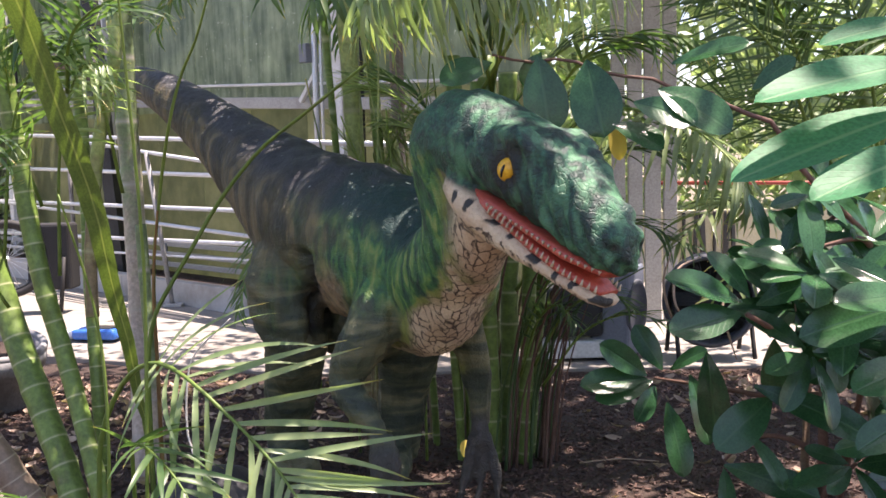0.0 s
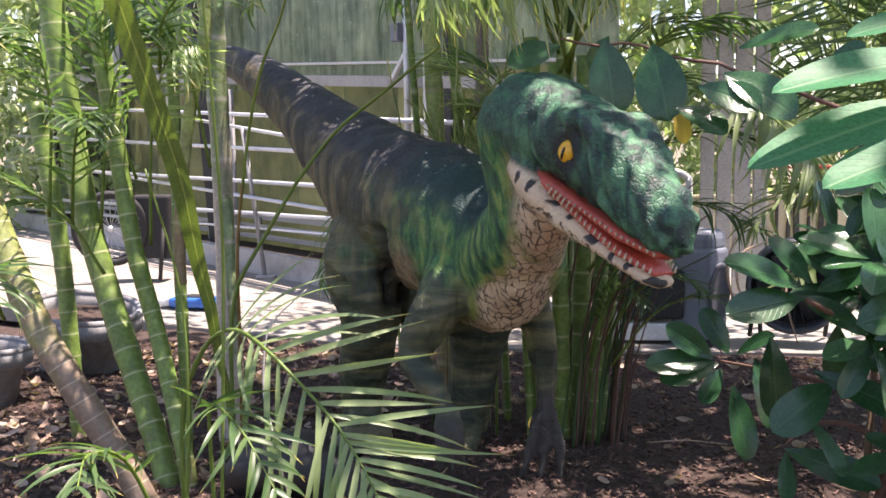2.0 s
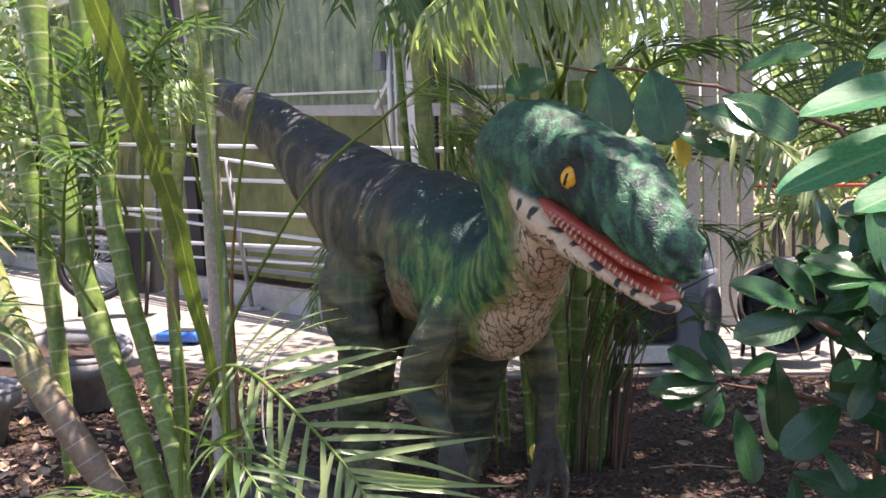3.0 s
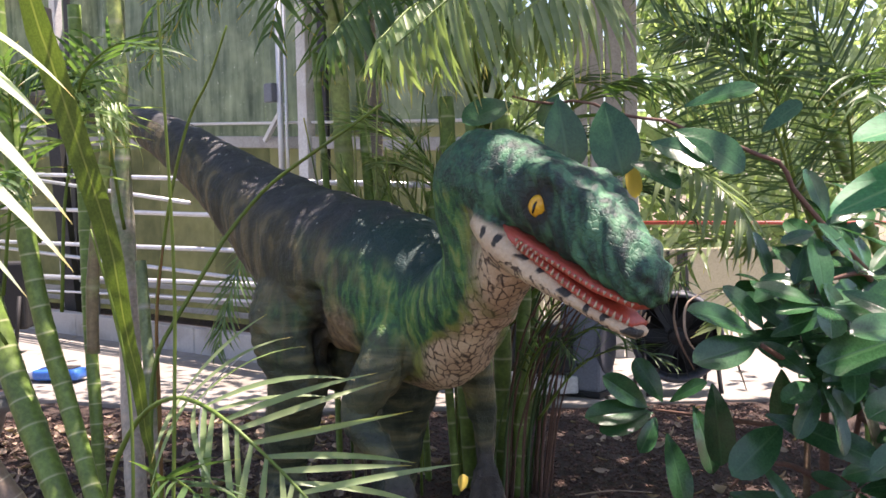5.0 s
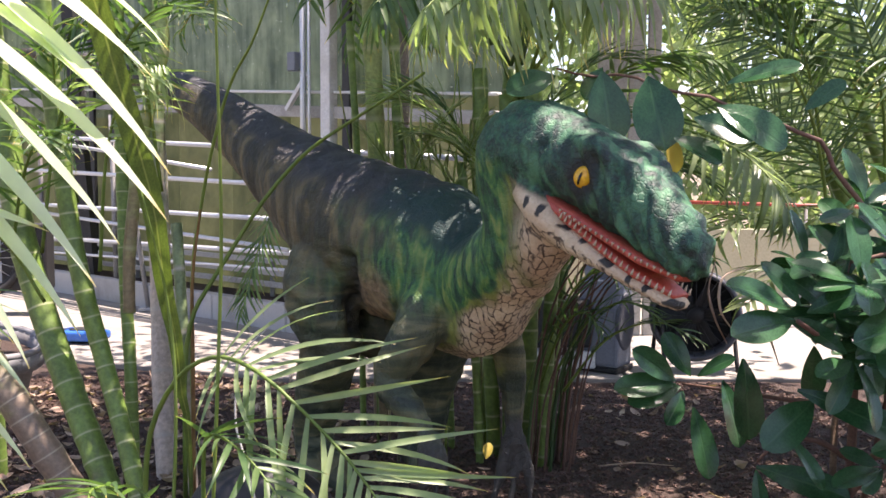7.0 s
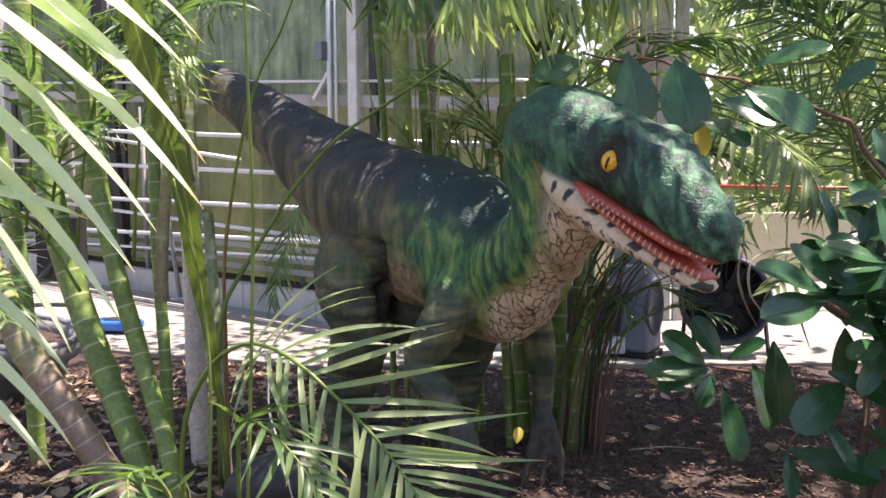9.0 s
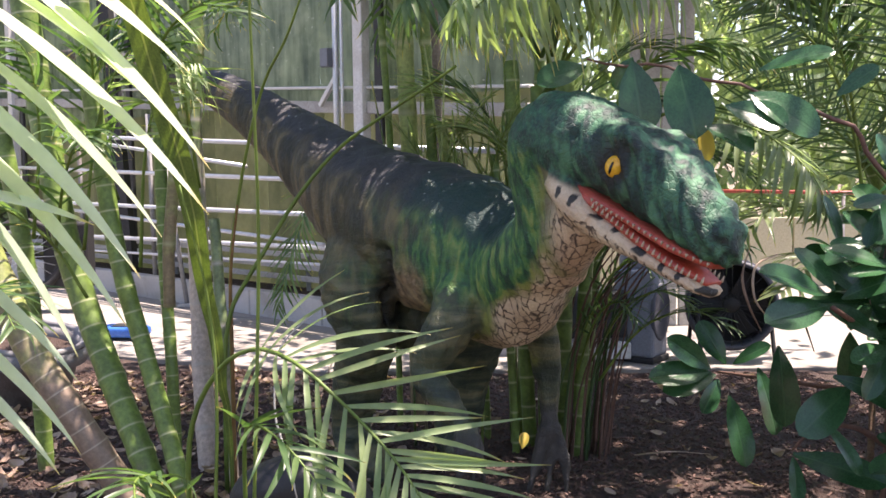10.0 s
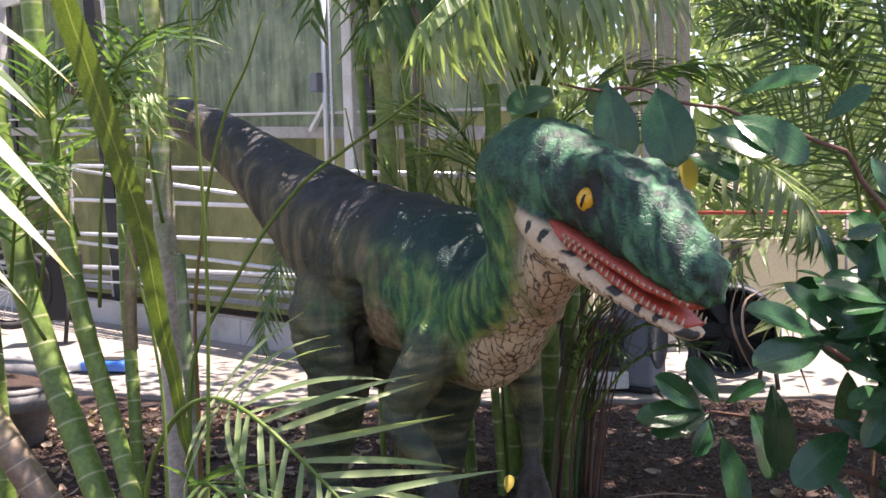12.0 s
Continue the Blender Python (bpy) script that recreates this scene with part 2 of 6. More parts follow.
def part(name, me, mat, parent=None, label="", m=None):
    """One mesh object under a thing or a part; takes a bmesh or a mesh."""
    if isinstance(me, bmesh.types.BMesh):
        bm, me = me, bpy.data.meshes.new(name)
        bm.to_mesh(me)
        bm.free()
    ob = new(name, me)
    if mat and not me.materials:
        me.materials.append(mat)
    if parent:
        ob.parent = parent
    if m is not None:
        ob.matrix_basis = m
    if label:
        ob["label"] = label
    return ob


def thing(name, at, label, category, group="", kind=""):
    ob = new(name)
    ob.empty_display_size = 0.1
    ob.location = at
    return tagged(ob, label, category, group, kind)


def tube_data(pts, radii, seg=10, closed=True, ring=0.0, flat=1.0):
    """Verts, faces and uvs of a round tube along pts; ring: distance of its rings for the uv."""
    pts = np.array(pts, float)
    n = len(pts)
    radii = np.interp(np.linspace(0, 1, n), np.linspace(0, 1, len(radii)), radii)
    tang = np.gradient(pts, axis=0)
    tang /= np.linalg.norm(tang, axis=1)[:, None] + 1e-9
    ref = np.array((0.13, 0.97, 0.2)) if abs(tang[0][2]) > 0.7 else np.array((0, 0, 1.0))
    verts, uvs, run = [], [], 0.0
    total = np.linalg.norm(np.diff(pts, axis=0), axis=1).sum()
    for i in range(n):
        if i:
            run += np.linalg.norm(pts[i] - pts[i - 1])
        a = np.cross(tang[i], ref)
        a /= np.linalg.norm(a) + 1e-9
        b = np.cross(a, tang[i])
        ref = b
        for k in range(seg):
            w = 2 * math.pi * k / seg
            verts.append(pts[i] + radii[i] * (math.cos(w) * a + math.sin(w) * b * flat))
            uvs.append((run / ring if ring else run / total, run / total))
    faces = [(i * seg + k, i * seg + (k + 1) % seg, (i + 1) * seg + (k + 1) % seg, (i + 1) * seg + k) for i in range(n - 1) for k in range(seg)]
    if closed:
        faces += [tuple(range(seg))[::-1], tuple(range((n - 1) * seg, n * seg))]
    return verts, faces, uvs


def tube(name, pts, radii, mat, parent=None, seg=10, n=0, label="", ring=0.0, origin=(0, 0, 0)):
    p = spline(pts, n) if n else np.array(pts, float)
    v, f, u = tube_data(p - np.array(origin), radii, seg, True, ring)
    return part(name, mesh_of(name, v, f, u), mat, parent, label)


def box_bm(size, bevel=0.01, at=(0, 0, 0), segs=2):
    bm = bmesh.new()
    bmesh.ops.create_cube(bm, size=1, matrix=Matrix.Translation(at) @ Matrix.Diagonal((*size, 1)))
    if bevel:
        bmesh.ops.bevel(bm, geom=bm.edges[:], offset=bevel, segments=segs, profile=0.5, affect="EDGES")
    return bm


def bar(name, a, b, w, d, mat, parent=None, label="", bevel=0.004, origin=(0, 0, 0)):
    """A square bar from a to b."""
    a, b = Vector(a) - Vector(origin), Vector(b) - Vector(origin)
    q = (b - a).to_track_quat("X", "Z").to_matrix().to_4x4()
    bm = box_bm(((b - a).length, w, d), bevel, (0, 0, 0), 1)
    bm.transform(Matrix.Translation((a + b) / 2) @ q)
    return part(name, bm, mat, parent, label)


def lathe(profile, seg=28):
    """A turned body from (radius, height) pairs."""
    verts, faces, n = [], [], len(profile)
    for r, z in profile:
        for k in range(seg):
            w = 2 * math.pi * k / seg
            verts.append((r * math.cos(w), r * math.sin(w), z))
    for i in range(n - 1):
        for k in range(seg):
            faces.append((i * seg + k, i * seg + (k + 1) % seg, (i + 1) * seg + (k + 1) % seg, (i + 1) * seg + k))
    return mesh_of("turned", verts, faces)


def leaflet_mesh(length, width, droop, fold=0.35, n=7, twist=0.0):
    """A palm leaflet along +x: narrow, folded on its rib, drooping towards its tip."""
    verts, faces, uvs = [], [], []
    x = z = 0.0
    for i in range(n + 1):
        u = i / n
        ang = -droop * u ** 1.4
        if i:
            x += length / n * math.cos(ang)
            z += length / n * math.sin(ang)
        w = width * (math.sin(math.pi * min(1, 0.12 + 0.88 * u) ** 0.75) if u < 1 else 0) * 0.5 + 0.0004
        tw = twist * u
        for s in (-1, 0, 1):
            dy, dz = s * w * math.cos(fold), abs(s) * w * math.sin(fold)
            verts.append((x - dz * math.sin(ang), dy * math.cos(tw), z + dz * math.cos(ang) + dy * math.sin(tw)))
            uvs.append((u, 0.5 + 0.5 * s))
    for i in range(n):
        for k in (0, 1):
            a = i * 3 + k
            faces.append((a, a + 1, a + 4, a + 3))
    return verts, faces, uvs


def leaf_data(length, width, bend=0.25, fold=0.22, blunt=0.62, n=11):
    """A broad leaf along +x, widest past its middle, with a sunk rib and a short stalk."""
    verts, faces, uvs = [], [], []
    cols = (-1, -0.5, 0, 0.5, 1)
    for i in range(n + 1):
        u = 1 - (1 - i / n) ** 1.35
        e = (u - blunt) / (blunt if u < blunt else 1 - blunt)
        w = width * 0.5 * (max(0.0, 1 - abs(e) ** (2.1 if u < blunt else 2.6)) ** (1.0 if u < blunt else 0.62))
        w = max(w, 0.012 * length if u < 0.1 else 0.0008)
        z0 = -bend * length * u * u
        for s in cols:
            verts.append((length * u, s * w, z0 + abs(s) * w * fold + 0.012 * length * math.sin(7 * u + 2 * s) * abs(s)))
            uvs.append((u, 0.5 + 0.5 * s))
    for i in range(n):
        for k in range(4):
            a = i * 5 + k
            faces.append((a, a + 1, a + 6, a + 5))
    return verts, faces, uvs


def aim(at, along, up=(0, 0, 1), roll=0.0):
    """A pose whose x runs along a direction and whose z keeps as near as it can to up."""
    x = Vector(along).normalized()
    z = Vector(up) - x * x.dot(Vector(up))
    if z.length < 1e-4:
        z = Vector((1, 0, 0)) - x * x.x
    z.normalize()
    y = z.cross(x)
    m = Matrix((x, y, z)).transposed().to_4x4()
    return Matrix.Translation(at) @ m @ pose(0, 0, 0, roll)


LEAFLETS = {}


def leaflet(length, width, droop, kind, mat):
    key = (round(length, 2), round(width, 3), round(droop, 1), kind, mat.name)
    if key not in LEAFLETS:
        v, f, u = leaflet_mesh(length, width, droop, 0.35, 7, (kind - 1) * 0.5)
        LEAFLETS[key] = mesh_of("leaflet", v, f, u)
        LEAFLETS[key].materials.append(mat)
    return LEAFLETS[key]


def frond(parent, pts, n, length, width, mat, droop=0.9, spread=55, lift=0.15, rib=0.008, rng=None, name="frond", ribmat=None, single=True, first=0.18, origin=(0, 0, 0), up=(0, 0, 1)):
    """A feather palm frond: a rib and two rows of leaflets; single: each leaflet an object of its own."""
    rng = rng or random.Random(1)
    p = spline(pts, 24) - np.array(origin)
    v, f, u = tube_data(p, [rib * 1.6, rib, rib * 0.35], 6)
    parts_v, parts_f, parts_u = [], [], []
    holder = None
    if single:
        holder = part(name, mesh_of(name, v, f, u), ribmat or M_REED, parent)
    else:
        parts_v, parts_f, parts_u = list(v), list(f), list(u)
    tang = np.gradient(p, axis=0)
    for i in range(n):
        s = first + (1 - first) * (i + 0.5) / n
        k = s * 23
        j = min(int(k), 22)
        at = p[j] + (p[j + 1] - p[j]) * (k - j)
        t = Vector(tang[j]).normalized()
        side = t.cross(Vector(up))
        side = side.normalized() if side.length > 0.05 else Vector((1, 0, 0))
        nrm = side.cross(t)
        grow = math.sin(math.pi * (0.22 + 0.72 * (s - first) / (1 - first))) ** 0.8
        for sg in (-1, 1):
            a = radians(spread * (1.1 - 0.55 * s) + rng.uniform(-13, 13))
            d = t * math.cos(a) + side * sg * math.sin(a) + nrm * (lift + rng.uniform(-0.2, 0.2))
            q = round((grow * rng.uniform(0.88, 1.08)) * 5) / 5
            q = max(q, 0.4)
            dr = droop * rng.choice((0.5, 0.8, 1.1, 1.5))
            m = aim(Vector(at), d, nrm, rng.uniform(-25, 25))
            if single:
                part("leaflet", leaflet(length * q, width, dr, rng.randrange(3), mat), None, holder, m=m)
            else:
                lv, lf, lu = leaflet_mesh(length * q, width, dr, 0.3, 4)
                b0 = len(parts_v)
                parts_v += [tuple(m @ Vector(c)) for c in lv]
                parts_f += [tuple(b0 + c for c in fc) for fc in lf]
                parts_u += lu
    if not single:
        holder = part(name, mesh_of(name, parts_v, parts_f, parts_u), mat, parent)
    return holder


# ---- ground, pavement, fence ----
def bed_z(x, y):
    """Height of the mulch bed: level near the path, falling gently to the pavement."""
    h = -0.10 - 0.23 * min(max((y - 4.1) / 3.4, 0), 1)
    h -= 0.08 * min(max((-x - 0.9) / 0.7, 0), 1) * (1 - min(max((y - 5.0) / 1.5, 0), 1))
    return h + 0.03 * noise.noise((x * 1.3, y * 1.3, 0)) + 0.012 * noise.noise((x * 6, y * 6, 3))


def grid_mesh(name, x0, x1, y0, y1, nx, ny, zf):
    verts = [(x0 + (x1 - x0) * i / nx, y0 + (y1 - y0) * j / ny, 0) for j in range(ny + 1) for i in range(nx + 1)]
    verts = [(x, y, zf(x, y)) for x, y, _ in verts]
    faces = [(j * (nx + 1) + i, j * (nx + 1) + i + 1, (j + 1) * (nx + 1) + i + 1, (j + 1) * (nx + 1) + i) for j in range(ny) for i in range(nx)]
    return mesh_of(name, verts, faces)


part_ground = part("ground", grid_mesh("ground", -400, 400, -300, 500, 8, 8, lambda x, y: -0.62), M_SOIL)
tagged(part_ground, "bare brown earth reaching to the horizon", "ground", kind="structure")
bed = part("garden_bed", grid_mesh("garden_bed", -9, 7, -4, 9.6, 160, 136, lambda x, y: -0.66 if min(x + 9, 7 - x, y + 4) < 0.05 else bed_z(x, y) if y < 8.6 else -0.5), M_MULCH)
tagged(bed, "dark brown bark mulch planting bed", "garden bed", kind="structure")


def edge_y(x):
    """The pavement's edge towards the bed."""
    return 7.72 - 0.42 * (x + 1.2) if x < -1.2 else 7.72 - 0.03 * (x + 1.2)


pavement = thing("pavement", (0, 0, 0), "pale worn concrete pavement in slabs beside the bed", "pavement", kind="structure")
_xs = [-12, -9.2, -6.6, -4.1, -1.2, 1.5, 4.0, 6.6, 9.5, 13]
for _i in range(len(_xs) - 1):
    for _j in range(4):
        xa, xb = _xs[_i] + 0.006, _xs[_i + 1] - 0.006
        bm = bmesh.new()
        lo = [bm.verts.new((x, edge_y(x) + 2.4 * _j + 0.006, z)) for z in (-0.45, -0.30) for x in (xa, xb)]
        hi = [bm.verts.new((x, edge_y(x) + 2.4 * (_j + 1) - 0.006, z)) for z in (-0.45, -0.30) for x in (xa, xb)]
        for q in ((lo[0], lo[1], lo[3], lo[2]), (hi[1], hi[0], hi[2], hi[3]), (lo[2], lo[3], hi[3], hi[2]), (lo[1], hi[1], hi[3], lo[3]), (hi[0], lo[0], lo[2], hi[2]), (lo[1], lo[0], hi[0], hi[1])):
            bm.faces.new(q)
        bmesh.ops.bevel(bm, geom=bm.edges[:], offset=0.008, segments=1, affect="EDGES")
        part("slab", bm, M_CONCRETE, pavement)

# low wall with a trough behind it
WD = Vector((0.712, -0.702, 0))
WN = Vector((0.702, 0.712, 0))
W0 = Vector((-3.2, 11.75, 0))


def on_wall(s, z, off=0.0):
    return W0 + WD * s + WN * off + Vector((0, 0, z))


planter = thing("low_wall", W0 + Vector((0, 0, -0.3)), "low pale concrete planter wall, scuffed, along the pavement", "wall", kind="structure")
for _s in range(-9, 4):
    bar("block", on_wall(_s * 1.25 + 0.004, -0.165), on_wall(_s * 1.25 + 1.246, -0.165), 0.13, 0.29, M_WALL, planter, bevel=0.012, origin=planter.location)
trough = bar("planting_soil", on_wall(-11, -0.25, 0.45), on_wall(5, -0.25, 0.45), 0.76, 0.3, M_MULCH)
tagged(trough, "dark soil in the trough behind the low wall", "soil", kind="structure")

bench = thing("plant_bench", on_wall(0, -0.4, 0.7), "grey slatted plant bench behind the pipe fence", "bench")
for z, off in ((0.04, 0.55), (0.16, 0.62), (0.28, 0.70)):
    bar("slat", on_wall(-9.6, z, off), on_wall(4.2, z + 0.02, off), 0.05, 0.06, M_BOARD, bench, origin=bench.location)
for s in (-9.2, -7.0, -4.2, -1.4, 1.4, 4.0):
    bar("leg", on_wall(s, -0.4, 0.66), on_wall(s, 0.3, 0.66), 0.05, 0.05, M_POT, bench, origin=bench.location)

# steel pipe fence
fence = thing("pipe_fence", W0 + Vector((0, 0, -0.3)), "galvanised steel pipe fence behind the low wall", "fence")
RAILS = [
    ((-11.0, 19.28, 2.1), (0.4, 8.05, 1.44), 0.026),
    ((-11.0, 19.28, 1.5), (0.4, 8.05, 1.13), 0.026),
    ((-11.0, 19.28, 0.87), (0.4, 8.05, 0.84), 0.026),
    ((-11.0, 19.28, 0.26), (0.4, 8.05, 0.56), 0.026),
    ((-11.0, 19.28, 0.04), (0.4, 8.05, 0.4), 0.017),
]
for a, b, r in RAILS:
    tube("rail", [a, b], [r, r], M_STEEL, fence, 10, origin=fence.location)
for a, b in (((-4.9, 13.1, 1.70), (-2.3, 10.55, 1.34)), ((-6.9, 15.0, 0.88), (-1.4, 9.65, 0.56))):
    tube("brace", [a, b], [0.022, 0.022], M_STEEL, fence, 8, origin=fence.location)
for s in (-2.75, -0.9):
    tube("post", [on_wall(s, -0.3, 0.05), on_wall(s - 0.05, 2.0, 0.05)], [0.03, 0.03], M_POT, fence, 10, origin=fence.location)

leaning = thing("leaning_post", (-3.22, 11.5, -0.3), "thin grey steel post leaning beside the fence, on a base plate", "post")
tube("pole", [(-3.20, 11.5, -0.28), (-3.46, 11.65, 1.50)], [0.028, 0.028], M_POT, leaning, 10, origin=leaning.location)
part("base_plate", box_bm((0.22, 0.14, 0.04), 0.01, (0.03, 0, 0.02)), M_WALL, leaning)

dark_post = thing("dark_post", (-4.45, 13.3, -0.4), "black upright post behind the pipe fence", "post")
bar("shaft", (-4.62, 13.35, 3.9), (-4.35, 13.3, -0.4), 0.16, 0.16, M_DARKSTEEL, dark_post, origin=dark_post.location)

# greenhouse front: columns, beam, glazing
house = thing("greenhouse_front", (-3, 13, -0.5), "white-framed greenhouse front with dusty green glazing and painted reflections", "greenhouse", kind="structure")
_o = house.location


def column(name, x, y, w, d, z0, z1, mat, label=""):
    bm = box_bm((w, d, z1 - z0), 0.012, (0, 0, (z0 + z1) / 2))
    bm.transform(Matrix.Translation(Vector((x, y, 0)) - _o) @ pose(0, 0, 0, 0, 0, -44.6))
    return part(name, bm, mat, house, label)


for s in (-9.8, -6.3, -2.85, 2.32):
    c = on_wall(s, 0, 0.7)
    column("column", c.x, c.y, 0.15, 0.12, -0.5, 4.6, M_WHITE)
    g = on_wall(s + 0.24, 0, 0.74)
    column("black_strip", g.x, g.y, 0.12, 0.05, -0.5, 4.6, M_DARKSTEEL, "black strip beside the column")
for za, zb, w, mt in ((2.69, 1.83, 0.13, M_BOARD), (2.87, 2.05, 0.03, M_WHITE), (4.5, 4.5, 0.16, M_WHITE)):
    bar("beam", on_wall(-11.2, za, 0.74), on_wall(4.6, zb, 0.74), 0.08, w, mt, house, origin=_o, bevel=0.008)
for k in range(14):
    s0 = -10.98 + 1.12 * k
    bm = bmesh.new()
    q = [bm.verts.new(on_wall(s0 + a, z, 0.95) - _o) for a, z in ((0.0, 2.05), (1.118, 2.05), (1.118, 4.55), (0.0, 4.55))]
    bm.faces.new(q)
    bmesh.ops.solidify(bm, geom=bm.faces[:], thickness=0.012)
    part("pane", bm, M_GLASS, house)
    bm = bmesh.new()
    q = [bm.verts.new(on_wall(s0 + a, z, 1.0) - _o) for a, z in ((0.0, -0.5), (1.118, -0.5), (1.118, 2.08), (0.0, 2.08))]
    bm.faces.new(q)
    bmesh.ops.solidify(bm, geom=bm.faces[:], thickness=0.012)
    part("panel", bm, M_OLIVE, house, "olive plastic panel with leaf shadows painted in as blotches")
bar("strut", on_wall(1.7, 2.0, 0.64), on_wall(2.05, 2.38, 0.64), 0.05, 0.05, M_WHITE, house, origin=_o)
conduit = thing("conduit", on_wall(2.05, 1.4, 0.62), "grey electrical conduit with a small switch box on the column", "conduit")
for ds, r in ((0.0, 0.035), (0.1, 0.018)):
    tube("pipe", [on_wall(2.02 + ds, -0.3, 0.6), on_wall(2.02 + ds, 4.4, 0.6)], [r, r], M_STEEL, conduit, 10, origin=conduit.location)
part("switch_box", box_bm((0.13, 0.09, 0.20), 0.01), M_COOLER, conduit, m=Matrix.Translation(on_wall(1.94, 2.50, 0.54) - conduit.location) @ pose(0, 0, 0, 0, 0, -44.6))

# boarded pillar
pillar = thing("pillar", (2.0, 9.7, -0.3), "pillar of weathered white boards behind the palms", "pillar", kind="structure")
for k, (dx, w, mt) in enumerate(((-0.30, 0.14, M_BOARD), (-0.14, 0.15, M_BOARD), (0.03, 0.17, M_BOARD), (0.20, 0.14, M_BOARD))):
    part("board", box_bm((w - 0.012, 0.05 + 0.015 * (k % 2), 4.6), 0.006, (dx, 0, 2.3)), mt, pillar)

# shelf wall with panel at the back of the pavement
back = thing("site_wall", (3.5, 12.6, -0.3), "low cream panel wall behind the sunny pavement", "wall", kind="structure")
for k in range(7):
    part("panel", box_bm((0.84, 0.05, 0.9), 0.01, (-3.0 + 0.86 * k, 0, 0.45)), M_CREAM, back)
# dark gaps in the panel wall, built as thin dark boards on its face
for k in range(7):
    x = -0.61 + 0.129 * k
    bar("slat", (x, -0.045, 0.03), (x + 0.03 * (k % 3 - 1), -0.05, 0.88), 0.03, 0.05 + 0.02 * (k % 2), M_DARKSTEEL, back, "dark upright board standing for a gap")
barrier = thing("barrier", (3.6, 10.2, -0.3), "red horizontal pipe barrier on thin legs", "barrier")
tube("rail", [(-1.5, 0, 1.34), (2.8, 0, 1.24)], [0.02, 0.02], M_RED, barrier, 10)
for x in (-1.6, 0.4, 2.5):
    tube("leg", [(x, 0, 0), (x, 0, 1.3)], [0.02, 0.02], M_POT, barrier, 8)

# ---- things on the pavement ----
cooler = thing("air_cooler", (1.38, 8.0, -0.3), "blue-grey plastic air cooler standing on the pavement", "air cooler")
_r = pose(0, 0, 0, 0, 0, -38)
part("body", box_bm((0.36, 0.30, 0.74), 0.04, (0, 0, 0.41), 3), M_COOLER, cooler, m=_r)
part("foot", box_bm((0.38, 0.32, 0.05), 0.015, (0, 0, 0.026)), M_BLACKPL, cooler, m=_r)
part("hood", box_bm((0.33, 0.28, 0.2), 0.07, (0, 0.02, 0.82), 3), M_COOLER, cooler, m=_r)
part("grille", lathe([(0.0, 0.0), (0.13, 0.0), (0.15, 0.012), (0.16, 0.0), (0.16, -0.02)]), M_COOLERD, cooler, "grey round grille", m=_r @ pose(0.182, 0, 0.42, 0, 90, 0) @ Matrix.Diagonal((1.5, 1, 1, 1)))
part("vent", box_bm((0.07, 0.02, 0.12), 0.008, (-0.1, -0.152, 0.42)), M_BLACKPL, cooler, "black vent slot", m=_r)

cart = thing("trolley", (1.0, 7.95, -0.3), "white tubular frame trolley with a dark screen", "trolley")
tube("upright", [(0.28, 0, 0.0), (0.28, 0, 1.20), (0.25, 0, 1.34), (0.12, 0, 1.40)], [0.028] * 4, M_WHITE, cart, 10, 16)
tube("upright", [(-0.3, 0, 0.0), (-0.3, 0, 1.20), (-0.27, 0, 1.34), (0.12, 0, 1.40)], [0.028] * 4, M_WHITE, cart, 10, 16)
part("shelf", box_bm((0.56, 0.36, 0.14), 0.015, (0, 0.1, 0.10)), M_WHITE, cart)
part("bin", box_bm((0.5, 0.32, 0.40), 0.03, (0, 0.1, 0.40)), M_DARKSTEEL, cart, "dark blue-grey bin")

fan = thing("drum_fan", (2.12, 7.95, -0.3), "black drum floor fan standing on the pavement", "fan")
_f = pose(0, 0, 0.47, 90, 0, -14)
part("drum", lathe([(0.27, -0.13), (0.36, -0.13), (0.375, -0.11), (0.375, 0.11), (0.36, 0.13), (0.335, 0.13), (0.335, -0.1)], 36), M_COOLERD, fan, m=_f)
part("hub", lathe([(0.0, 0.06), (0.06, 0.06), (0.075, 0.03), (0.075, -0.06)]), M_DARKSTEEL, fan, m=_f)
bm = bmesh.new()
bmesh.ops.create_circle(bm, cap_ends=True, radius=0.335, segments=32, matrix=Matrix.Translation((0, 0, -0.11)))
part("back_guard", bm, M_BLACKPL, fan, m=_f)
for k in range(6):
    bm = box_bm((0.22, 0.12, 0.008), 0.003, (0.18, 0, 0), 1)
    bm.transform(pose(0, 0, 0, 0, 0, 60 * k) @ pose(0, 0, 0, 24, 0, 0))
    part("blade", bm, M_DARKSTEEL, fan, m=_f)
for k in range(24):
    w = 2 * math.pi * k / 24
    tube("guard_wire", [(0.06 * math.cos(w), 0.06 * math.sin(w), 0.12), (0.36 * math.cos(w), 0.36 * math.sin(w), 0.125)], [0.003, 0.003], M_DARKSTEEL, fan, 4).matrix_basis = _f
for x in (-0.3, 0.3):
    tube("leg", [(x, -0.22, 0.02), (x, 0, 0.5), (x, 0.22, 0.02)], [0.018] * 3, M_BLACKPL, fan, 8, 14)

wheel = thing("wheel_cart", (-4.90, 11.05, -0.27), "black hand cart wheel with fine wire spokes", "cart")
_w = pose(0, 0, 0.62, 90, 0, 18)


def torus(R, r, n=36, s=8):
    v, f = [], []
    for i in range(n):
        for k in range(s):
            a, b = 2 * math.pi * i / n, 2 * math.pi * k / s
            v.append(((R + r * math.cos(b)) * math.cos(a), (R + r * math.cos(b)) * math.sin(a), r * math.sin(b)))
            f.append((i * s + k, ((i + 1) % n) * s + k, ((i + 1) % n) * s + (k + 1) % s, i * s + (k + 1) % s))
    return mesh_of("ring", v, f)


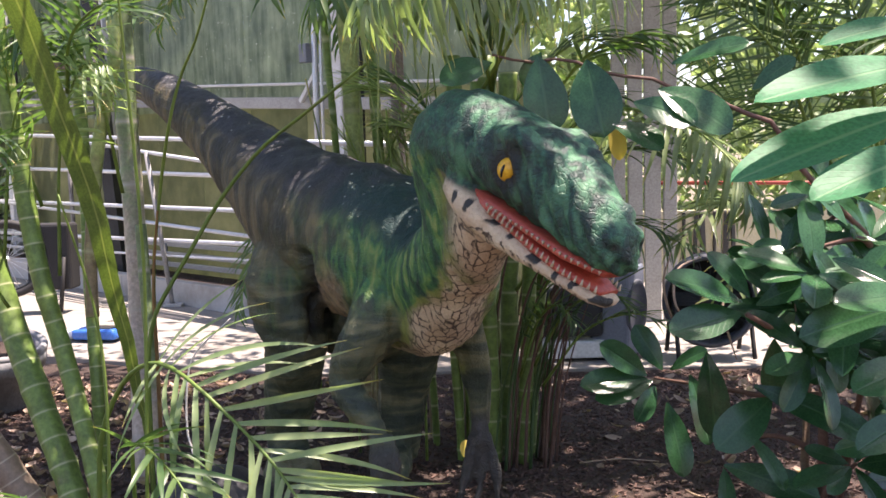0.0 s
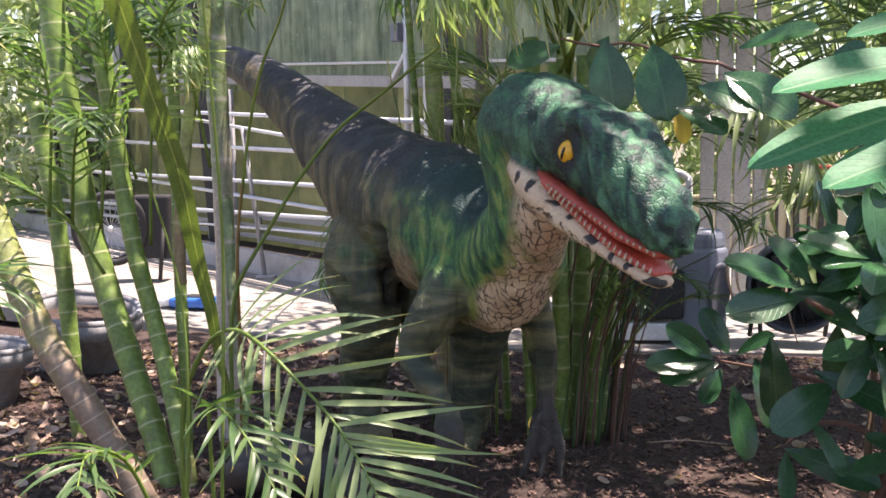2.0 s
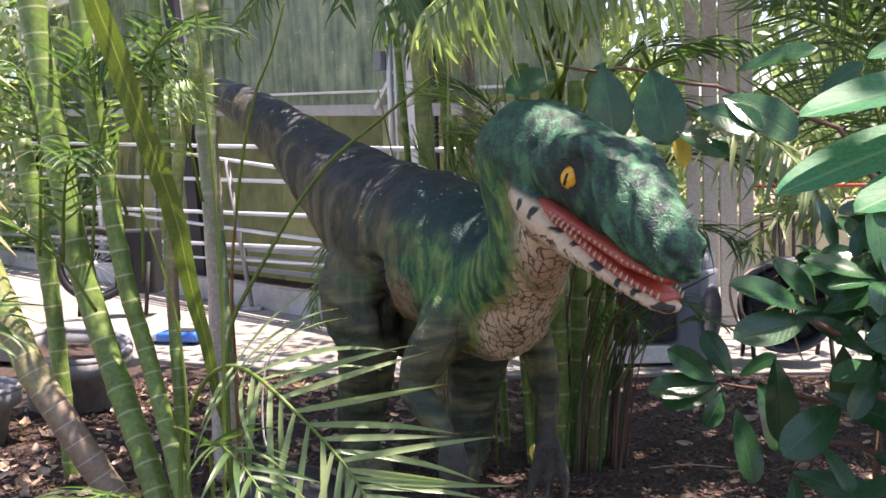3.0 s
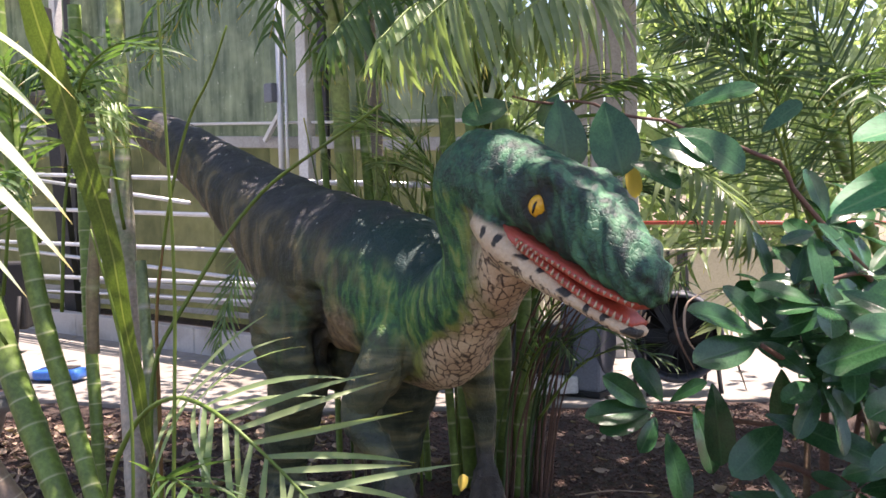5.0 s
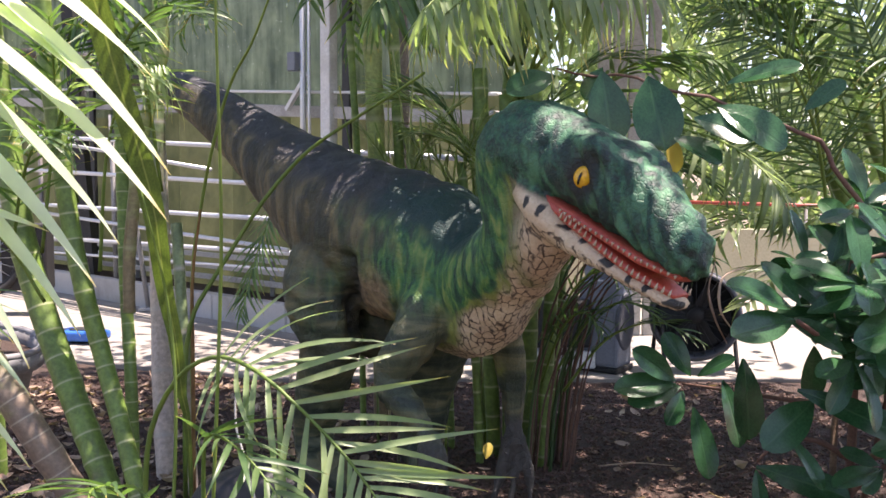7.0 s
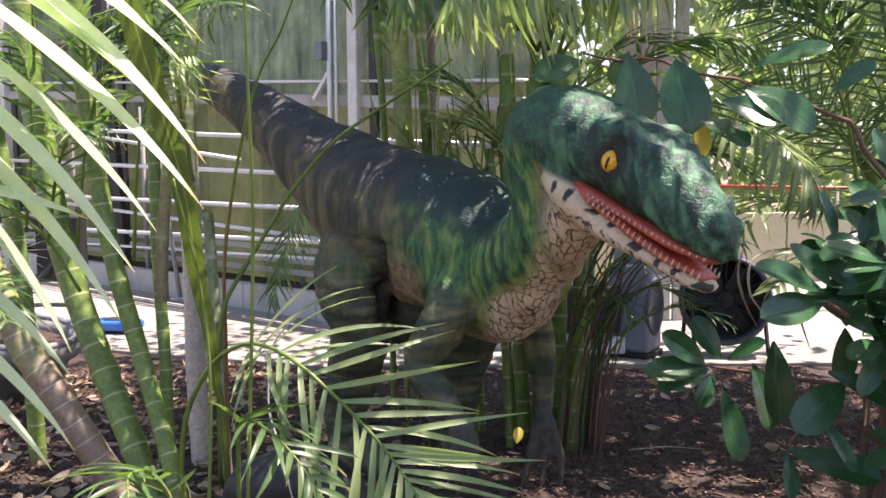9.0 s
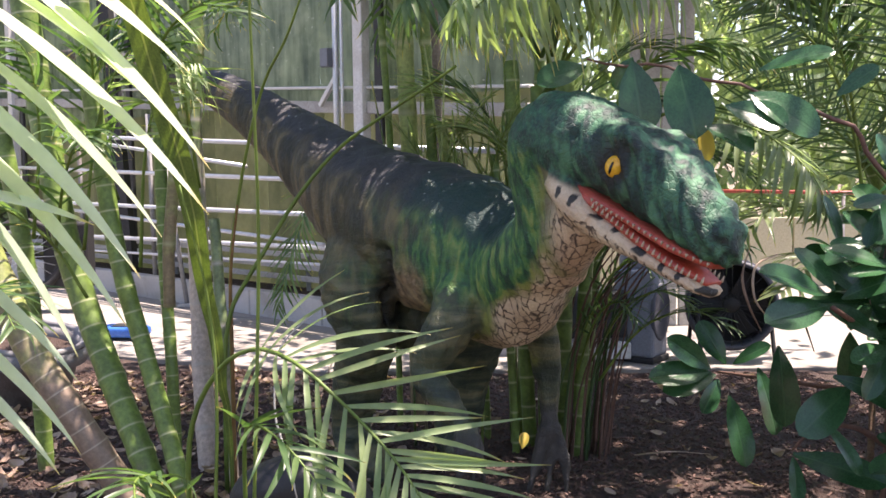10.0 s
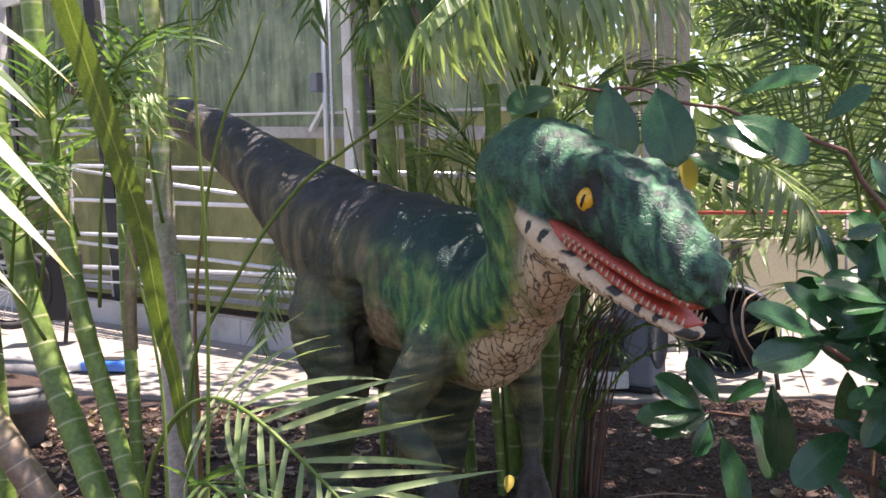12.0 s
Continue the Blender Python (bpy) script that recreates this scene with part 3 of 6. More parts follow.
part("tyre", torus(0.40, 0.045), M_BLACKPL, wheel, "black rubber tyre", m=_w)
part("rim", torus(0.355, 0.012), M_DARKSTEEL, wheel, m=_w)
part("hub", lathe([(0, 0.05), (0.035, 0.05), (0.035, -0.05), (0, -0.05)], 14), M_STEEL, wheel, m=_w)
for k in range(20):
    w = 2 * math.pi * k / 20
    tube("spoke", [(0.03 * math.cos(w), 0.03 * math.sin(w), 0.03 * (-1) ** k), (0.35 * math.cos(w), 0.35 * math.sin(w), 0)], [0.004, 0.004], M_STEEL, wheel, 4).matrix_basis = _w
part("box", box_bm((0.5, 0.3, 0.75), 0.03, (0.42, 0.25, 0.62)), M_BLACKPL, wheel, "black box behind the wheel")
for x in (-0.25, 0.55):
    tube("leg", [(x, 0.05, 0.0), (x + 0.05, 0.1, 0.62)], [0.025, 0.025], M_BLACKPL, wheel, 8)

pack = thing("blue_pack", (-3.42, 9.42, -0.3), "blue and white plastic pack lying on the pavement", "pack")
bm = box_bm((0.46, 0.28, 0.10), 0.035, (0.1, 0, 0.052), 3)
for v in bm.verts:
    v.co.z += 0.02 * noise.noise(v.co * 9)
part("bag", bm, M_BLUE, pack, m=pose(0, 0, 0.02, 0, 0, -12))
part("lid", box_bm((0.24, 0.17, 0.012), 0.005, (0.13, 0, 0.118)), M_BLACKPL, pack, "dark label patch", m=pose(0, 0, 0.012, 0, 0, -12))
part("end", box_bm((0.16, 0.22, 0.085), 0.035, (-0.22, 0.02, 0.045), 3), M_CLEARW, pack, "white plastic end", m=pose(0, 0, 0.02, 0, 0, -12))

pot = thing("flower_pot", (-3.22, 6.72, bed_z(-3.22, 6.72)), "grey plastic flower pot with dry soil, tilted on the mulch", "pot")
_t = pose(0, 0, 0, 6, 8, 0)
part("bowl", lathe([(0.0, 0.0), (0.27, 0.0), (0.285, 0.02), (0.34, 0.34), (0.345, 0.34), (0.40, 0.35), (0.405, 0.47), (0.36, 0.475), (0.345, 0.40), (0.34, 0.33)], 40), M_POT, pot, m=_t)
part("rim", torus(0.383, 0.026, 40), M_POT, pot, m=_t @ pose(0, 0, 0.475))
part("soil", lathe([(0.0, 0.40), (0.2, 0.39), (0.345, 0.385)]), M_MULCH, pot, "dry brown soil", m=_t)
bucket = copy_thing(pot, Matrix.Translation((-3.46, 5.75, bed_z(-3.46, 5.75))) @ pose(0, 0, 0, -3, -4, 70) @ Matrix.Scale(0.8, 4))
tagged(bucket, "small grey plastic flower pot at the edge of the bed")

# black domed object of unknown kind, shaped as a rounded lump
_bv, _bf, _bu = tube_data(spline([(-0.30, 0.1, -0.06), (-0.2, 0.02, 0.07), (0.0, 0, 0.12), (0.16, -0.05, 0.06), (0.26, -0.1, -0.06)], 18), [0.04, 0.12, 0.15, 0.12, 0.03], 18)
lump = part("ground_cover", mesh_of("ground_cover", _bv, _bf), M_ROCK)
lump.location = (-0.92, 3.92, -0.10)
lump.scale = (1.05, 1.05, 1.0)
tagged(lump, "dark rounded lump of unknown kind, lying on the mulch", "cover")


# ---- dinosaur figure: one mesh ----
def smoothstep(a, b, x):
    t = np.clip((x - a) / (b - a), 0, 1)
    return t * t * (3 - 2 * t)


DINO_AT = np.array((-0.45, 4.5, 0.0))
SPINE = [(-2.86, 6.75, 2.13), (-2.44, 6.40, 2.05), (-1.80, 5.92, 1.87), (-1.55, 5.67, 1.77), (-1.34, 5.45, 1.645), (-1.13, 5.24, 1.50), (-0.915, 5.01, 1.34), (-0.62, 4.70, 1.13), (-0.37, 4.46, 1.025), (-0.17, 4.22, 0.96), (-0.03, 3.98, 0.91), (0.01, 3.78, 0.97), (0.06, 3.60, 1.07), (0.085, 3.50, 1.22), (0.11, 3.42, 1.36)]
RADII = [0.028, 0.055, 0.092, 0.118, 0.145, 0.178, 0.225, 0.315, 0.345, 0.33, 0.245, 0.19, 0.16, 0.155, 0.15]
HEAD_AT, HEAD_TO = Vector((0.22, 3.23, 1.335)), Vector((0.54, 2.81, 1.105))
HEAD = aim(HEAD_AT, HEAD_TO - HEAD_AT, (0.10, -0.05, 1.0)) @ Matrix.Diagonal((0.80, 0.9, 0.92, 1))


def ring_loft(rings, seg=20):
    """Rings of (centre, half width along y, half height along z, squareness)."""
    verts, faces = [], []
    for (cx, cz, wy, hz, sq) in rings:
        for k in range(seg):
            w = 2 * math.pi * k / seg
            c, s = math.cos(w), math.sin(w)
            verts.append((cx, wy * math.copysign(abs(c) ** sq, c), cz + hz * math.copysign(abs(s) ** sq, s)))
    n = len(rings)
    for i in range(n - 1):
        for k in range(seg):
            faces.append((i * seg + k, i * seg + (k + 1) % seg, (i + 1) * seg + (k + 1) % seg, (i + 1) * seg + k))
    faces += [tuple(range(seg))[::-1], tuple(range((n - 1) * seg, n * seg))]
    return verts, faces


def dinosaur():
    soup_v, soup_f = [], []

    def put(v, f, m=None):
        b = len(soup_v)
        soup_v.extend([np.array(m @ Vector(c)) if m is not None else np.array(c) for c in v])
        soup_f.extend([tuple(b + i for i in fc) for fc in f])

    def limb(pts, radii, n=16, seg=14):
        v, f, _ = tube_data(spline(pts, n), radii, seg)
        put(v, f)

    sp = spline(SPINE, 90)
    v, f, _ = tube_data(sp, np.interp(np.linspace(0, 1, 90), np.linspace(0, 1, len(RADII)), RADII), 26, flat=1.0)
    put(v, f)
    # chest keel and belly
    limb([(-0.42, 4.50, 0.84), (-0.19, 4.20, 0.77), (-0.05, 3.98, 0.76), (0.01, 3.80, 0.87), (0.06, 3.62, 1.0)], [0.12, 0.18, 0.18, 0.15, 0.11])
    limb([(-0.64, 4.88, 0.82), (-0.50, 4.74, 0.63), (-0.36, 4.64, 0.60), (-0.22, 4.5, 0.68)], [0.16, 0.18, 0.17, 0.13])
    # near hind leg
    limb([(-0.62, 4.70, 1.04), (-0.73, 4.52, 0.82), (-0.70, 4.48, 0.58), (-0.74, 4.62, 0.32), (-0.80, 4.74, 0.08), (-0.76, 4.66, -0.08)], [0.21, 0.195, 0.15, 0.118, 0.105, 0.10], 20, 16)
    limb([(-0.78, 4.72, -0.05), (-0.80, 4.50, -0.07), (-0.82, 4.32, -0.13)], [0.09, 0.075, 0.03])
    limb([(-0.76, 4.72, -0.05), (-0.68, 4.52, -0.07), (-0.64, 4.36, -0.13)], [0.09, 0.075, 0.03])
    # far hind leg
    limb([(-0.22, 4.80, 0.95), (-0.18, 4.72, 0.62), (-0.22, 4.82, 0.28), (-0.28, 4.86, -0.10)], [0.2, 0.18, 0.13, 0.10], 18, 14)
    limb([(-0.27, 4.85, -0.06), (-0.26, 4.66, -0.08), (-0.25, 4.5, -0.13)], [0.09, 0.07, 0.03])
    # near arm and hand
    limb([(-0.23, 4.02, 0.86), (-0.32, 3.92, 0.68), (-0.42, 3.96, 0.50), (-0.34, 3.83, 0.40), (-0.27, 3.76, 0.30)], [0.13, 0.105, 0.075, 0.055, 0.038], 18, 14)
    for d in (-0.05, 0.0, 0.05):
        limb([(-0.27 + d * 0.4, 3.77, 0.31), (-0.25 + d * 0.8, 3.71, 0.22), (-0.24 + d, 3.68, 0.08)], [0.027, 0.022, 0.009], 10, 10)
    # far arm and hand
    limb([(0.06, 4.10, 0.72), (0.11, 4.18, 0.48), (0.13, 4.20, 0.28), (0.13, 4.15, 0.15)], [0.088, 0.062, 0.043, 0.042], 16, 14)
    for d in (-0.06, 0.0, 0.06):
        limb([(0.13 + d * 0.5, 4.16, 0.19), (0.13 + d, 4.13, 0.05), (0.10 + d * 1.5, 4.09, -0.11)], [0.030, 0.025, 0.011], 12, 10)
    # skull and snout: upper head in its own axes, x to the snout
    up = [(-0.48, -0.03, 0.13, 0.11, 0.9), (-0.40, 0.01, 0.155, 0.15, 0.9), (-0.28, 0.04, 0.17, 0.165, 0.9), (-0.13, 0.055, 0.178, 0.16, 0.9), (0.0, 0.062, 0.186, 0.15, 0.88), (0.12, 0.066, 0.182, 0.148, 0.85), (0.22, 0.06, 0.166, 0.142, 0.8), (0.33, 0.045, 0.148, 0.134, 0.78), (0.45, 0.026, 0.13, 0.122, 0.76), (0.56, 0.002, 0.116, 0.103, 0.76), (0.64, -0.016, 0.098, 0.085, 0.8), (0.69, -0.032, 0.072, 0.063, 0.85), (0.715, -0.042, 0.042, 0.038, 0.9)]
    v, f = ring_loft(up)
    put(v, f, HEAD)
    limb([(0.07, 3.52, 1.16), HEAD @ Vector((-0.36, 0, -0.02)), HEAD @ Vector((-0.12, 0, 0.045))], [0.15, 0.17, 0.175])
    for sg in (-1, 1):  # brow ridges and nostril swellings
        limb([HEAD @ Vector((0.03, sg * 0.14, 0.15)), HEAD @ Vector((0.14, sg * 0.145, 0.175)), HEAD @ Vector((0.26, sg * 0.115, 0.155)), HEAD @ Vector((0.45, sg * 0.08, 0.105)), HEAD @ Vector((0.60, sg * 0.05, 0.045))], [0.026, 0.038, 0.034, 0.028, 0.02], 14, 10)
        limb([HEAD @ Vector((0.60, sg * 0.06, 0.02)), HEAD @ Vector((0.67, sg * 0.055, -0.005))], [0.036, 0.03], 6, 10)
        # cheek behind the corner of the mouth
        limb([HEAD @ Vector((-0.16, sg * 0.12, -0.10)), HEAD @ Vector((0.0, sg * 0.13, -0.15)), HEAD @ Vector((0.10, sg * 0.12, -0.17))], [0.055, 0.055, 0.04], 8, 10)
    # lower jaw, opened
    jaw = HEAD @ Matrix.Translation((-0.05, 0, -0.09)) @ pose(0, 0, 0, 0, 1.0, 0) @ Matrix.Translation((0.05, 0, 0.09))
    low = [(-0.12, -0.17, 0.12, 0.075, 0.9), (0.05, -0.178, 0.148, 0.07, 0.85), (0.19, -0.178, 0.14, 0.058, 0.8), (0.33, -0.182, 0.123, 0.042, 0.8), (0.45, -0.184, 0.108, 0.032, 0.8), (0.58, -0.184, 0.09, 0.027, 0.8), (0.66, -0.181, 0.068, 0.026, 0.9), (0.705, -0.178, 0.036, 0.02, 0.9)]
    v, f = ring_loft(low)
    put(v, f, jaw)
    limb([HEAD @ Vector((-0.02, 0, -0.13)), (0.12, 3.40, 1.12), (0.07, 3.60, 0.98)], [0.12, 0.12, 0.125])

    me = bpy.data.meshes.new("soup")
    me.from_pydata([tuple(c - DINO_AT) for c in soup_v], [], soup_f)
    tmp = new("soup", me)
    rm = tmp.modifiers.new("remesh", "REMESH")
    rm.mode, rm.voxel_size, rm.use_smooth_shade = "VOXEL", 0.0135, True
    smn = tmp.modifiers.new("smooth", "SMOOTH")
    smn.factor, smn.iterations = 0.5, 4
    skin = bpy.data.meshes.new_from_object(tmp.evaluated_get(bpy.context.evaluated_depsgraph_get()))
    bpy.data.objects.remove(tmp)

    n = len(skin.vertices)
    co = np.zeros(n * 3)
    skin.vertices.foreach_get("co", co)
    co = co.reshape(-1, 3) + DINO_AT
    nor = np.array([tuple(q.normal) for q in skin.vertices])
    # place along the spine, and which way is its back
    d2 = ((co[:, None, :] - sp[None, :, :]) ** 2).sum(2)
    idx = d2.argmin(1)
    s = idx / 89.0
    tang = np.gradient(sp, axis=0)
    tang /= np.linalg.norm(tang, axis=1)[:, None]
    ref = np.where((np.arange(90) / 89.0 > 0.78)[:, None], np.array((-0.35, 0.6, 0.6)), np.array((0.0, 0.0, 1.0)))
    dors = ref - (ref * tang).sum(1)[:, None] * tang
    dors /= np.linalg.norm(dors, axis=1)[:, None]
    # blend the turn of the back at the neck
    for _ in range(6):
        dors[1:-1] = (dors[:-2] + dors[1:-1] + dors[2:]) / 3
    rel = co - sp[idx]
    rr = np.linalg.norm(rel, axis=1) + 1e-6
    high = (rel * dors[idx]).sum(1) / rr
    hm = np.array(HEAD.inverted())
    hco = co @ hm[:3, :3].T + hm[:3, 3]
    jm = np.array(jaw.inverted())
    jco = co @ jm[:3, :3].T + jm[:3, 3]
    on_head = smoothstep(-0.30, -0.10, hco[:, 0] - 0.25 * np.minimum(hco[:, 2] + 0.05, 0) * -1) * (np.abs(hco[:, 1]) < 0.3) * (hco[:, 2] > -0.5)
    line = -0.088 - 0.045 * smoothstep(0.05, 0.5, hco[:, 0])
    jawmask = on_head * smoothstep(0.012, -0.012, hco[:, 2] - line)
    wob = np.array([noise.noise(Vector(c) * 7) for c in co])
    arm = np.zeros(n)
    for pts, r0 in (([(-0.25, 4.0, 0.84), (-0.32, 3.92, 0.68), (-0.42, 3.96, 0.50), (-0.34, 3.83, 0.40), (-0.27, 3.76, 0.30)], 0.16), ([(0.08, 4.12, 0.66), (0.11, 4.18, 0.50), (0.13, 4.20, 0.32), (0.13, 4.15, 0.20)], 0.13)):
        q = spline(pts, 16)
        dist = np.sqrt(((co[:, None, :] - q[None, :, :]) ** 2).sum(2).min(1))
        arm = np.maximum(arm, smoothstep(r0 + 0.05, r0 - 0.05, dist + 0.05 * wob) * smoothstep(0.90, 0.74, co[:, 2]))
    limb_low = np.maximum(smoothstep(0.60, 0.44, co[:, 2] + 0.05 * wob), arm)
    neck_ = smoothstep(0.74, 0.86, s)
    streak = np.array([noise.noise(Vector((c[0] * 24, c[1] * 24, c[2] * 7))) for c in co])
    belly = smoothstep(-0.56 + 0.02 * neck_, -0.90 + 0.08 * neck_, high + 0.16 * wob + 0.12 * streak) * smoothstep(0.58, 0.68, s) * (1 - limb_low)
    leg_ = smoothstep(-0.38, -0.56, co[:, 0] + 0.1 * wob) * smoothstep(1.12, 0.86, co[:, 2] + 0.12 * wob)
    belly = belly * (1 - leg_)
    nape = smoothstep(-0.12, -0.02, hco[:, 2]) * smoothstep(0.86, 0.93, s)
    belly = belly * (1 - nape)
    belly = np.maximum(belly * (1 - on_head), jawmask)
    tail_ = smoothstep(0.42, 0.2, s)
    back = smoothstep(0.36 + 0.22 * tail_, 0.74 + 0.2 * tail_, high + (0.22 + 0.2 * tail_) * wob) * (1 - on_head) * smoothstep(0.9, 0.80, s)
    green = smoothstep(0.53, 0.69, s + 0.07 * wob + 0.04 * streak) * (1 - belly) * (1 - limb_low) * smoothstep(-0.10, 0.16, co[:, 2] - 0.62)
    green = np.maximum(np.maximum(green, nape), on_head * (1 - jawmask))
    # stripes down the flank
    jtop = -0.122 - 0.045 * smoothstep(0.1, 0.5, jco[:, 0])
    lip = on_head * np.exp(-((jco[:, 2] - jtop) / 0.022) ** 2) * smoothstep(-0.12, -0.06, jco[:, 0]) * smoothstep(0.45, 0.75, np.sin(jco[:, 0] * 57 + 4 * wob))
    # relief: folds on the flank, ribs on the snout, scales
    fold = np.array([noise.noise(Vector((c[0] * 9, c[1] * 9, c[2] * 3))) for c in co])
    scale = np.array([noise.noise(Vector(c) * 32) for c in co])
    snout = on_head * (1 - jawmask) * smoothstep(0.05, 0.2, hco[:, 0])
    rel_d = 0.016 * fold * (1 - on_head) * smoothstep(0.25, 0.5, s) + 0.004 * scale + 0.007 * snout * np.sin((0.8 * hco[:, 0] + 0.6 * hco[:, 2]) * 95 + 7 * wob)
    rel_d += 0.012 * limb_low * np.array([noise.noise(Vector((c[0] * 30, c[1] * 30, c[2] * 5))) for c in co])
    rel_d += leg_ * (1 - limb_low) * np.array([0.016 * noise.noise(Vector((c[0] * 6, c[1] * 6, c[2] * 16 + 9 * c[0]))) + 0.008 * noise.noise(Vector((c[0] * 14, c[1] * 14, c[2] * 34))) for c in co])
    # hollow and carved crease between thigh and belly; the crease mask also paints its shade
    hollow = np.exp(-(((co - np.array((-0.49, 4.25, 0.79))) / np.array((0.13, 0.3, 0.19))) ** 2).sum(1)) * (1 - arm)
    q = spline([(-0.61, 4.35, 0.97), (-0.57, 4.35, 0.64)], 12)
    crease_shade = np.exp(-(((co[:, None, :] - q[None, :, :]) ** 2)[:, :, (0, 2)].sum(2).min(1)) / 0.0012) * (co[:, 1] < 4.62)
    rel_d -= 0.05 * crease_shade
    # eye sockets
    for sg in (-1, 1):
        e = np.array((0.15, sg * 0.178, 0.062))
        rel_d -= 0.02 * np.exp(-((hco - e) ** 2).sum(1) / 0.0016)
        e = np.array((0.685, sg * 0.07, 0.0))
        rel_d -= 0.018 * np.exp(-((hco - e) ** 2).sum(1) / 0.00022)
        e = np.array((-0.09, sg * 0.18, 0.10))
        rel_d -= 0.02 * np.exp(-((hco - e) ** 2).sum(1) / 0.0004)
    co2 = co + nor * rel_d[:, None] - DINO_AT
    skin.vertices.foreach_set("co", co2.ravel())
    socket = np.zeros(n)
    for sg in (-1, 1):
        socket = np.maximum(socket, np.exp(-((hco - np.array((0.15, sg * 0.17, 0.062))) ** 2).sum(1) / 0.0062))
        socket = np.maximum(socket, np.exp(-((hco - np.array((0.685, sg * 0.068, 0.0))) ** 2).sum(1) / 0.0003))
    ridge = on_head * np.array([noise.noise(Vector(((0.6 * c[0] - 0.8 * c[2]) * 8, c[1] * 26, (0.8 * c[0] + 0.6 * c[2]) * 34))) for c in hco])
    hand_ = smoothstep(0.34, 0.24, co[:, 2]) * (co[:, 1] < 4.35)
    socket = np.clip(1.7 * socket, 0, 1)
    for nm, arr in (("belly", belly), ("back", back), ("green", green), ("lip", lip), ("socket", socket), ("claw", hand_), ("run", s), ("ridge", ridge), ("head", np.clip(on_head + nape, 0, 1)), ("legs", np.maximum(limb_low, 0.8 * leg_)), ("hollow", hollow), ("crease_shade", crease_shade)):
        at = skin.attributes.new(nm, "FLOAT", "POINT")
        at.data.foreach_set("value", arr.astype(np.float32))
    skin.materials.clear()
    skin.materials.append(M_DINO)
    # eyes, mouth lining, teeth join the same mesh
    bm = bmesh.new()
    bm.from_mesh(skin)
    for fc in bm.faces:
        fc.smooth, fc.material_index = True, 0
    shift = Matrix.Translation(-Vector(DINO_AT))

    def take(v, f, mat_i, m):
        vs = [bm.verts.new(shift @ m @ Vector(c)) for c in v]
        for fc in f:
            try:
                q = bm.faces.new([vs[i] for i in fc])
                q.smooth, q.material_index = True, mat_i
            except ValueError:
                pass

    for sg in (-1, 1):
        sv = bmesh.new()
        bmesh.ops.create_uvsphere(sv, u_segments=20, v_segments=14, radius=0.042)
        em = HEAD @ Matrix.Translation((0.15, sg * 0.147, 0.062))
        take([c.co[:] for c in sv.verts], [[q.index for q in fc.verts] for fc in sv.faces], 1, em)
        sv.free()
        pv, pf = ring_loft([(-0.003, 0, 0.007, 0.025, 1.0), (0.003, 0, 0.005, 0.019, 1.0)], 12)
        take(pv, pf, 2, em @ aim((0, 0, 0), (0.30, sg * 0.95, -0.05)) @ Matrix.Translation((0.0405, 0, 0)))
    # red lining of the mouth: palate, lower gum and the throat between them
    pal = [(-0.06, -0.085, 0.13, 0.02, 0.6), (0.15, -0.088, 0.142, 0.02, 0.6), (0.33, -0.098, 0.128, 0.02, 0.6), (0.5, -0.106, 0.108, 0.02, 0.6), (0.66, -0.10, 0.06, 0.016, 0.7)]
    take(*ring_loft(pal, 16), 3, HEAD)
    ton = [(-0.06, -0.11, 0.13, 0.02, 0.7), (0.15, -0.115, 0.128, 0.022, 0.6), (0.33, -0.138, 0.112, 0.022, 0.6), (0.5, -0.154, 0.09, 0.018, 0.6), (0.67, -0.154, 0.045, 0.012, 0.7)]
    take(*ring_loft(ton, 16), 3, jaw)
    take(*ring_loft([(-0.08, -0.10, 0.145, 0.03, 0.8), (0.08, -0.105, 0.138, 0.04, 0.8), (0.22, -0.125, 0.11, 0.045, 0.8), (0.34, -0.145, 0.06, 0.03, 0.8)], 16), 3, HEAD)
    for sg in (-1, 1):
        for k in range(21):
            u = 0.10 + 0.56 * k / 20
            for m, wy, z, ln in ((jaw, np.interp(u, [0, 0.19, 0.33, 0.45, 0.58, 0.66], [0.144, 0.132, 0.114, 0.099, 0.081, 0.058]), np.interp(u, [0.1, 0.2, 0.35, 0.5, 0.66], [-0.115, -0.12, -0.142, -0.156, -0.155]), 0.024), (HEAD, np.interp(u, [0, 0.22, 0.33, 0.45, 0.56, 0.66], [0.16, 0.15, 0.132, 0.116, 0.10, 0.07]), np.interp(u, [0.1, 0.3, 0.5, 0.66], [-0.082, -0.088, -0.096, -0.09]), -0.013)):
                tv, tf = ring_loft([(0.0, 0, 0.007, 0.006, 1.0), (ln * 0.45, 0, 0.005, 0.004, 1.0), (ln, 0, 0.0012, 0.0012, 1.0)], 6)
                take(tv, tf, 4, m @ Matrix.Translation((u, sg * wy, z)) @ pose(0, 0, 0, 0, -90, 0))
    out = bpy.data.meshes.new("dinosaur_figure")
    bm.to_mesh(out)
    bm.free()
    for mt in (M_DINO, M_EYE, M_PUPIL, M_MOUTH, M_TOOTH):
        out.materials.append(mt)
    ob = new("dinosaur_figure", out)
    ob.location = DINO_AT
    return tagged(ob, "green and dark grey dinosaur figure with cream throat and open mouth", "dinosaur statue")


